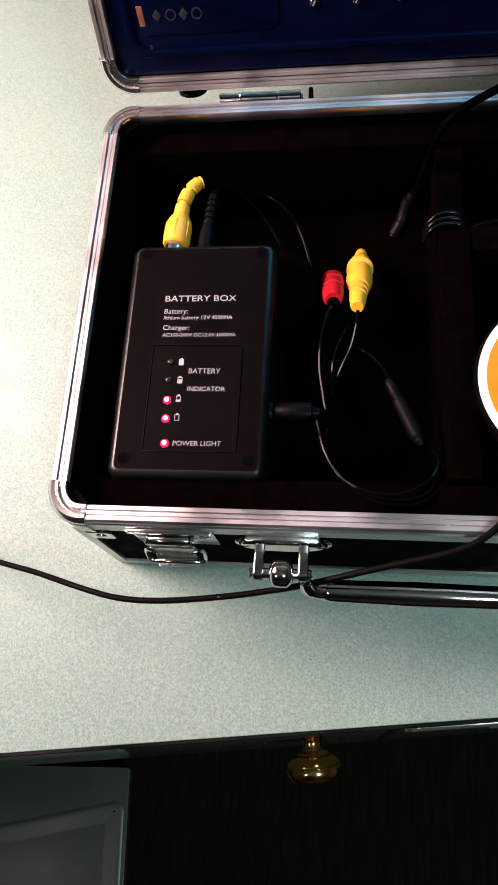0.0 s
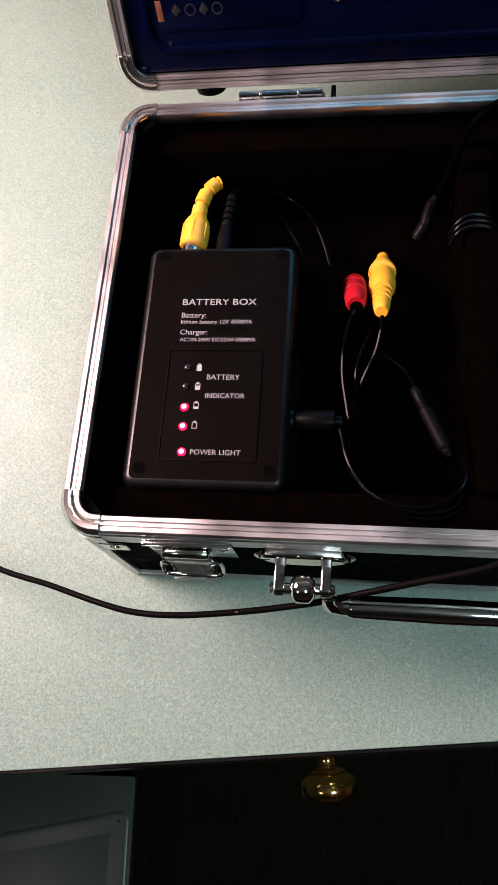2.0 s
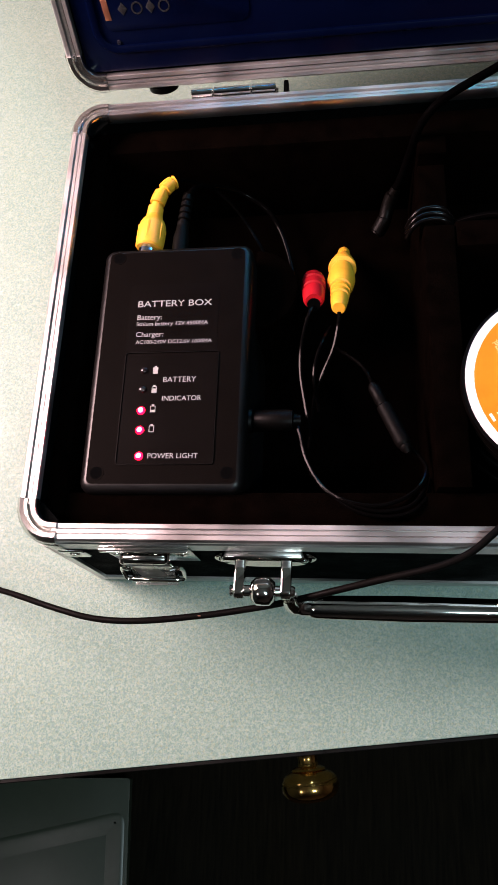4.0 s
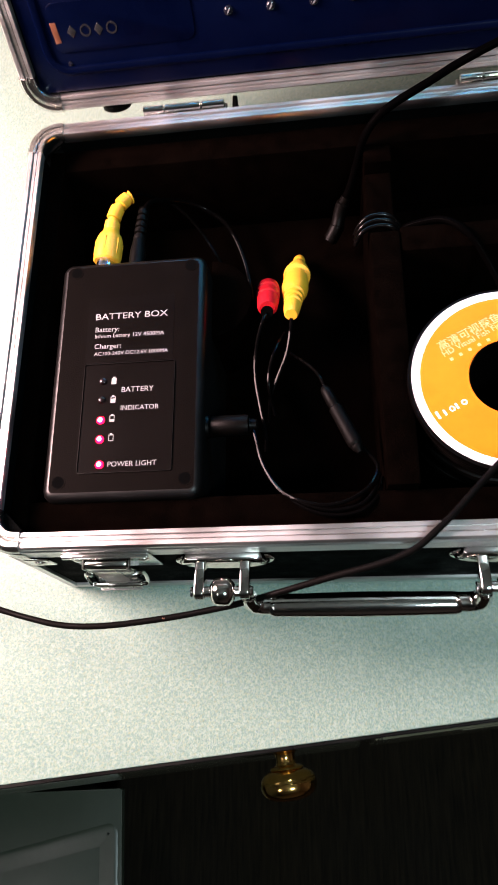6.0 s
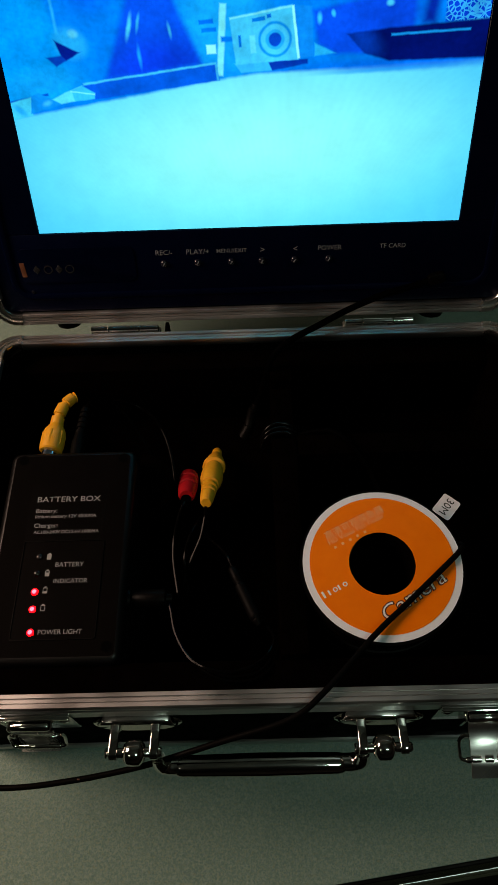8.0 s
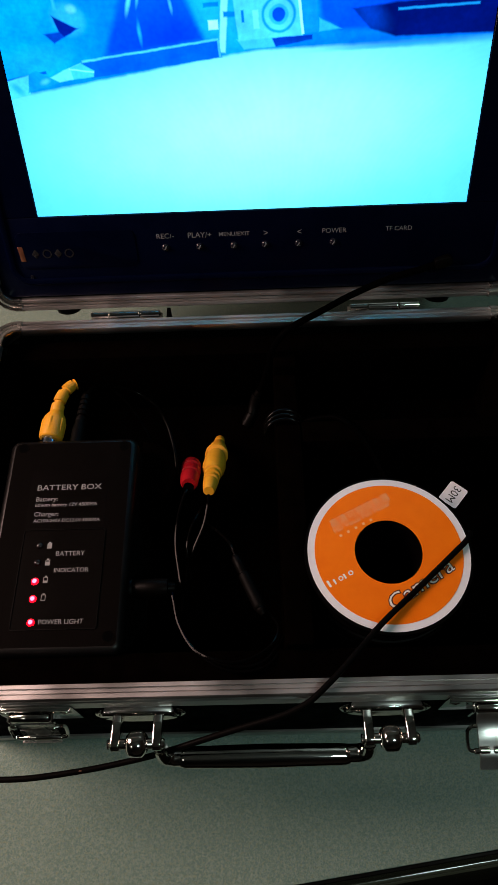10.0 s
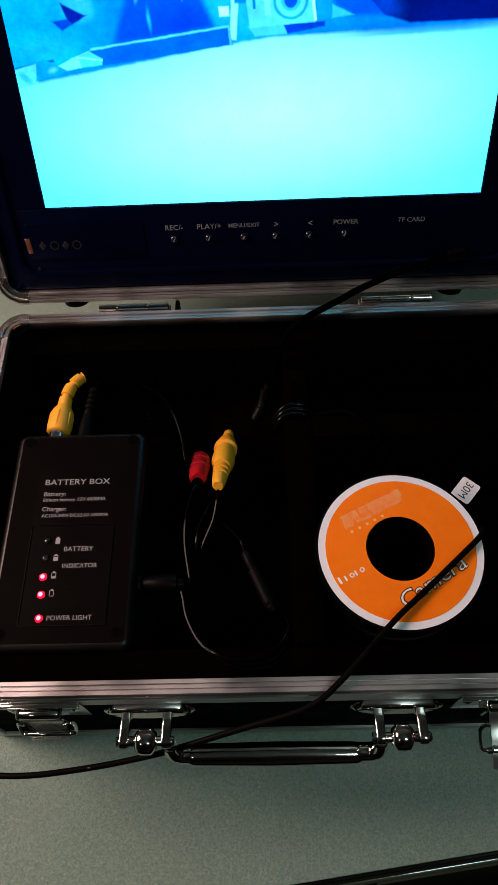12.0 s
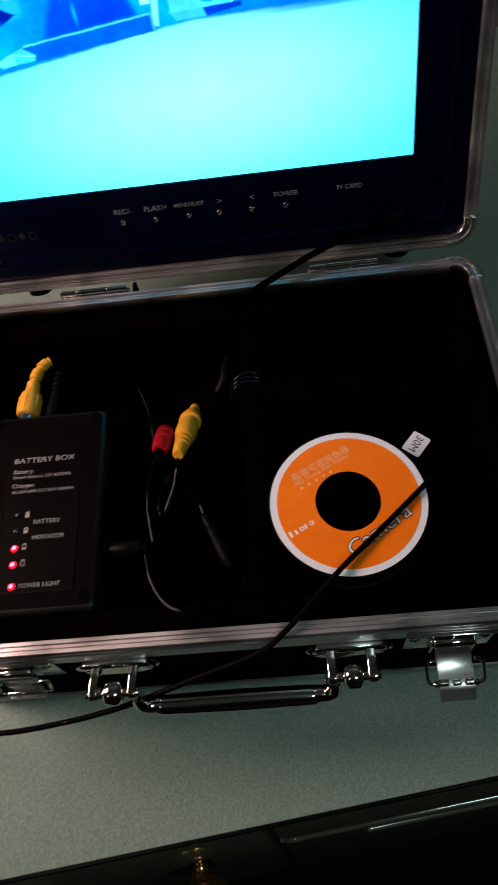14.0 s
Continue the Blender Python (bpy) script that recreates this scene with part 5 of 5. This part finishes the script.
def reel():
    r = thing("cable_reel", (0.2138, 0.0611, 0.7666), "black cable reel with a round orange and white label", "cable reel")
    cx, cy = 0.2138, 0.0611
    for name, z0, z1 in (("flange", 0.7668, 0.7700), ("flange", 0.8262, 0.8296)):
        part(name, ring(cx, cy, 0.0160, 0.0400, z0, z1, 80), BOXP, r, "black plastic flange")
    part("hub", ring(cx, cy, 0.0158, 0.0185, 0.7690, 0.8270, 64), BOXP, r)
    for k in range(13):
        z = 0.7722 + k * 0.0042
        R = 0.0368 + 0.0006 * math.sin(k * 2.3)
        pts = [(cx + R * math.cos(a), cy + R * math.sin(a), z) for a in (2 * math.pi * q / 48 for q in range(49))]
        part("cable_turn", tube(pts, 0.0021, 8, straight=True), RUBBER, r)
    label = part("label_disc", ring(cx, cy, 0.0164, 0.0386, 0.8297, 0.8301, 96), PAPER, r, "white paper disc")
    part("orange_field", ring(cx, cy, 0.0161, 0.0352, 0.8300, 0.83025, 96), ORANGE, r, "orange printed ring")
    top = 0.83028

    def words(text, x, y, x2, y2, mat, bold=0.0, shear=0.0, lift=0.0, name="lettering", h=None):
        a = math.atan2(y2 - y, x2 - x)
        lettering(text, math.hypot(x2 - x, y2 - y), Matrix.Translation((x, y, top + lift)) @ Matrix.Rotation(a, 4, "Z"), mat, label, name, shear, bold, height=h)

    words("Camera", 0.2110, 0.0350, 0.2426, 0.0545, DARKRED, 0.042, 0.12, 0.0, h=0.0076)
    words("Camera", 0.2114, 0.0352, 0.2422, 0.0543, LETTER, -0.004, 0.12, 0.00006, h=0.0068)
    words("HD Visual Fish Finder", 0.1886, 0.0722, 0.2172, 0.0866, PALE, 0.004)
    words("高清可视探鱼器", 0.1872, 0.0757, 0.2172, 0.0905, PALE, 0.004)
    n = Vector((0.2164 - 0.1870, 0.0899 - 0.0750)).normalized()
    u = Vector((-n.y, n.x))
    for k in range(5):
        p = Vector((0.1915, 0.0690)) + n * (k * 0.0043)
        o = [p, p + n * 0.0013, p + n * 0.0013 + u * 0.0013, p + u * 0.0013]
        hang(new("bar", mesh_of("bar", prism([(v.x, v.y) for v in o], top - 0.0001, top + 0.00004), PALE, False)), label)
    # maker's mark as plain shapes
    n = Vector((0.1974 - 0.1839, 0.0523 - 0.0452)).normalized()
    u = Vector((-n.y, n.x))
    for k, (d, w2, h2) in enumerate(((0.0, 0.0024, 0.0034), (0.0030, 0.0020, 0.0026), (0.0056, 0.0024, 0.0026), (0.0085, 0.0020, 0.0026), (0.0111, 0.0024, 0.0026))):
        p = Vector((0.1846, 0.0440)) + n * d
        if k in (2, 4):
            c = p + n * w2 / 2 + u * h2 / 2
            bm = ring(c.x, c.y, w2 * 0.28, w2 * 0.5, top - 0.0001, top + 0.00004, 18)
        else:
            o = [p, p + n * w2 * 0.45, p + n * w2 * 0.45 + u * h2, p + u * h2]
            bm = prism([(v.x, v.y) for v in o], top - 0.0001, top + 0.00004)
        hang(new("mark", mesh_of("mark", bm, LETTER, False)), label)


reel()


def tag():
    m = Matrix.Translation((0.2562, 0.1012, 0.8076)) @ Matrix.Rotation(radians(49), 4, "Z")
    t = thing("length_tag", (0.2522, 0.0979, 0.8150), "small white paper flag marked 30M on the cable", "tag")
    part("flag", prism(rounded(-0.0066, 0.0066, -0.0052, 0.0052, 0.0012, 4), 0, 0.0003, 0, m), PAPER, t)
    lettering("30M", 0.0100, m @ Matrix.Translation((0, 0, 0.00034)) @ Matrix.Rotation(radians(181), 4, "Z"), BLACKINK, t, bold=0.0, align="CENTER")
    part("lead", tube([(0.2520, 0.0990, 0.8068), (0.2490, 0.0950, 0.8060), (0.2450, 0.0890, 0.8040), (0.2410, 0.0850, 0.8010)], 0.0012, 8), RUBBER, t)


tag()


def long_cable():
    pts = [(-0.42, 0.060, 0.7527), (-0.26, 0.045, 0.7527), (-0.15, 0.0240, 0.7545), (-0.085, 0.0010, 0.7700), (-0.0472, -0.0130, 0.7820), (-0.0202, -0.0196, 0.7880), (0.0049, -0.0265, 0.7930), (0.0233, -0.0303, 0.7960),
           (0.0432, -0.0308, 0.7980), (0.0689, -0.0283, 0.8000), (0.0887, -0.0255, 0.8030), (0.1067, -0.0227, 0.8100), (0.1373, -0.0165, 0.8235), (0.1655, -0.0103, 0.8340),
           (0.1812, 0.0005, 0.8362), (0.2061, 0.0255, 0.8332), (0.2242, 0.0413, 0.8318), (0.2428, 0.0575, 0.8317), (0.2515, 0.0655, 0.8306), (0.2555, 0.0715, 0.8250), (0.2545, 0.0760, 0.8150)]
    c = thing("camera_cable", (0.03, -0.02, TABLE), "thick black camera cable draped over handle and case edge", "cable")
    part("sheath", tube(pts, 0.00135, 12, 10), CABLE, c)
    part("scuff", block(0.0680, 0.0695, -0.0288, -0.0281, 0.8009, 0.80145, 0.0002, 1), SCUFF, c, "worn brown spot")


SCUFF = material("worn_brown", (0.10, 0.040, 0.020), 0.6)
long_cable()


def lid_cable():
    c = thing("monitor_cable", (0.16, 0.18, 0.767), "black monitor cable from the lid into the case", "cable")
    pts = [LM @ Vector((0.2620, -0.0225, 0.0006)), LM @ Vector((0.2524, -0.0255, 0.0022)), LM @ Vector((0.2300, -0.0310, 0.0045)), (0.2084, 0.2120, 0.8435), (0.1925, 0.2036, 0.8415),
           (0.1780, 0.1968, 0.8388), (0.1690, 0.1930, 0.8340), (0.1632, 0.1900, 0.8250), (0.1600, 0.1870, 0.8120), (0.1570, 0.1835, 0.8010), (0.1535, 0.1800, 0.7930)]
    part("sheath", tube(pts, 0.0019, 12, 10), CORD, c)
    elbow = [(0.1548, 0.1812, 0.7955), (0.1522, 0.1788, 0.7905), (0.1508, 0.1758, 0.7868), (0.1496, 0.1720, 0.7838), (0.1470, 0.1682, 0.7810), (0.1452, 0.1664, 0.7795)]
    part("plug", tube(elbow, 0.003, 16, 10, lambda t: 0.0026 if t < 0.12 else 0.0034 if t < 0.60 else 0.0038 if t < 0.93 else 0.0030), RUBBER, c, "black angled plug")
    part("socket", prism(rounded(-0.0050, 0.0050, -0.0030, 0.0030, 0.0022, 4), 0, 0.0045, 0.0006, LM @ Matrix.Translation((0.2605, -0.0228, -0.0004)) @ Matrix.Rotation(radians(16), 4, "Z")), BOXP, c, "black cable socket")


lid_cable()


def reel_lead():
    """The reel's inner lead: a few turns over the foam wall, then down to the reel."""
    c = thing("reel_lead", (0.168, 0.146, 0.813), "thin black lead coiled over the foam wall beside the reel", "cable")
    for k in range(3):
        y = 0.1476 - 0.0027 * k
        z = 0.8205 - 0.0004 * k
        part("coil_turn", tube([(0.1570, y - 0.0026, 0.8130), (0.1592, y - 0.0008, 0.8180), (0.1632, y + 0.0010, z + 0.0004), (0.1690, y + 0.0016, z + 0.0010), (0.1740, y + 0.0008, 0.8196), (0.1785, y - 0.0014, 0.8140)], 0.0011, 10), COIL, c, "turn of thin glossy lead")
    part("lead", tube([(0.1780, 0.1450, 0.8150), (0.1850, 0.1440, 0.8200), (0.1960, 0.1395, 0.8272), (0.2060, 0.1300, 0.8276), (0.2150, 0.1180, 0.8200), (0.2240, 0.1010, 0.8100)], 0.0016, 10), CORD, c, "black lead to the reel")


reel_lead()
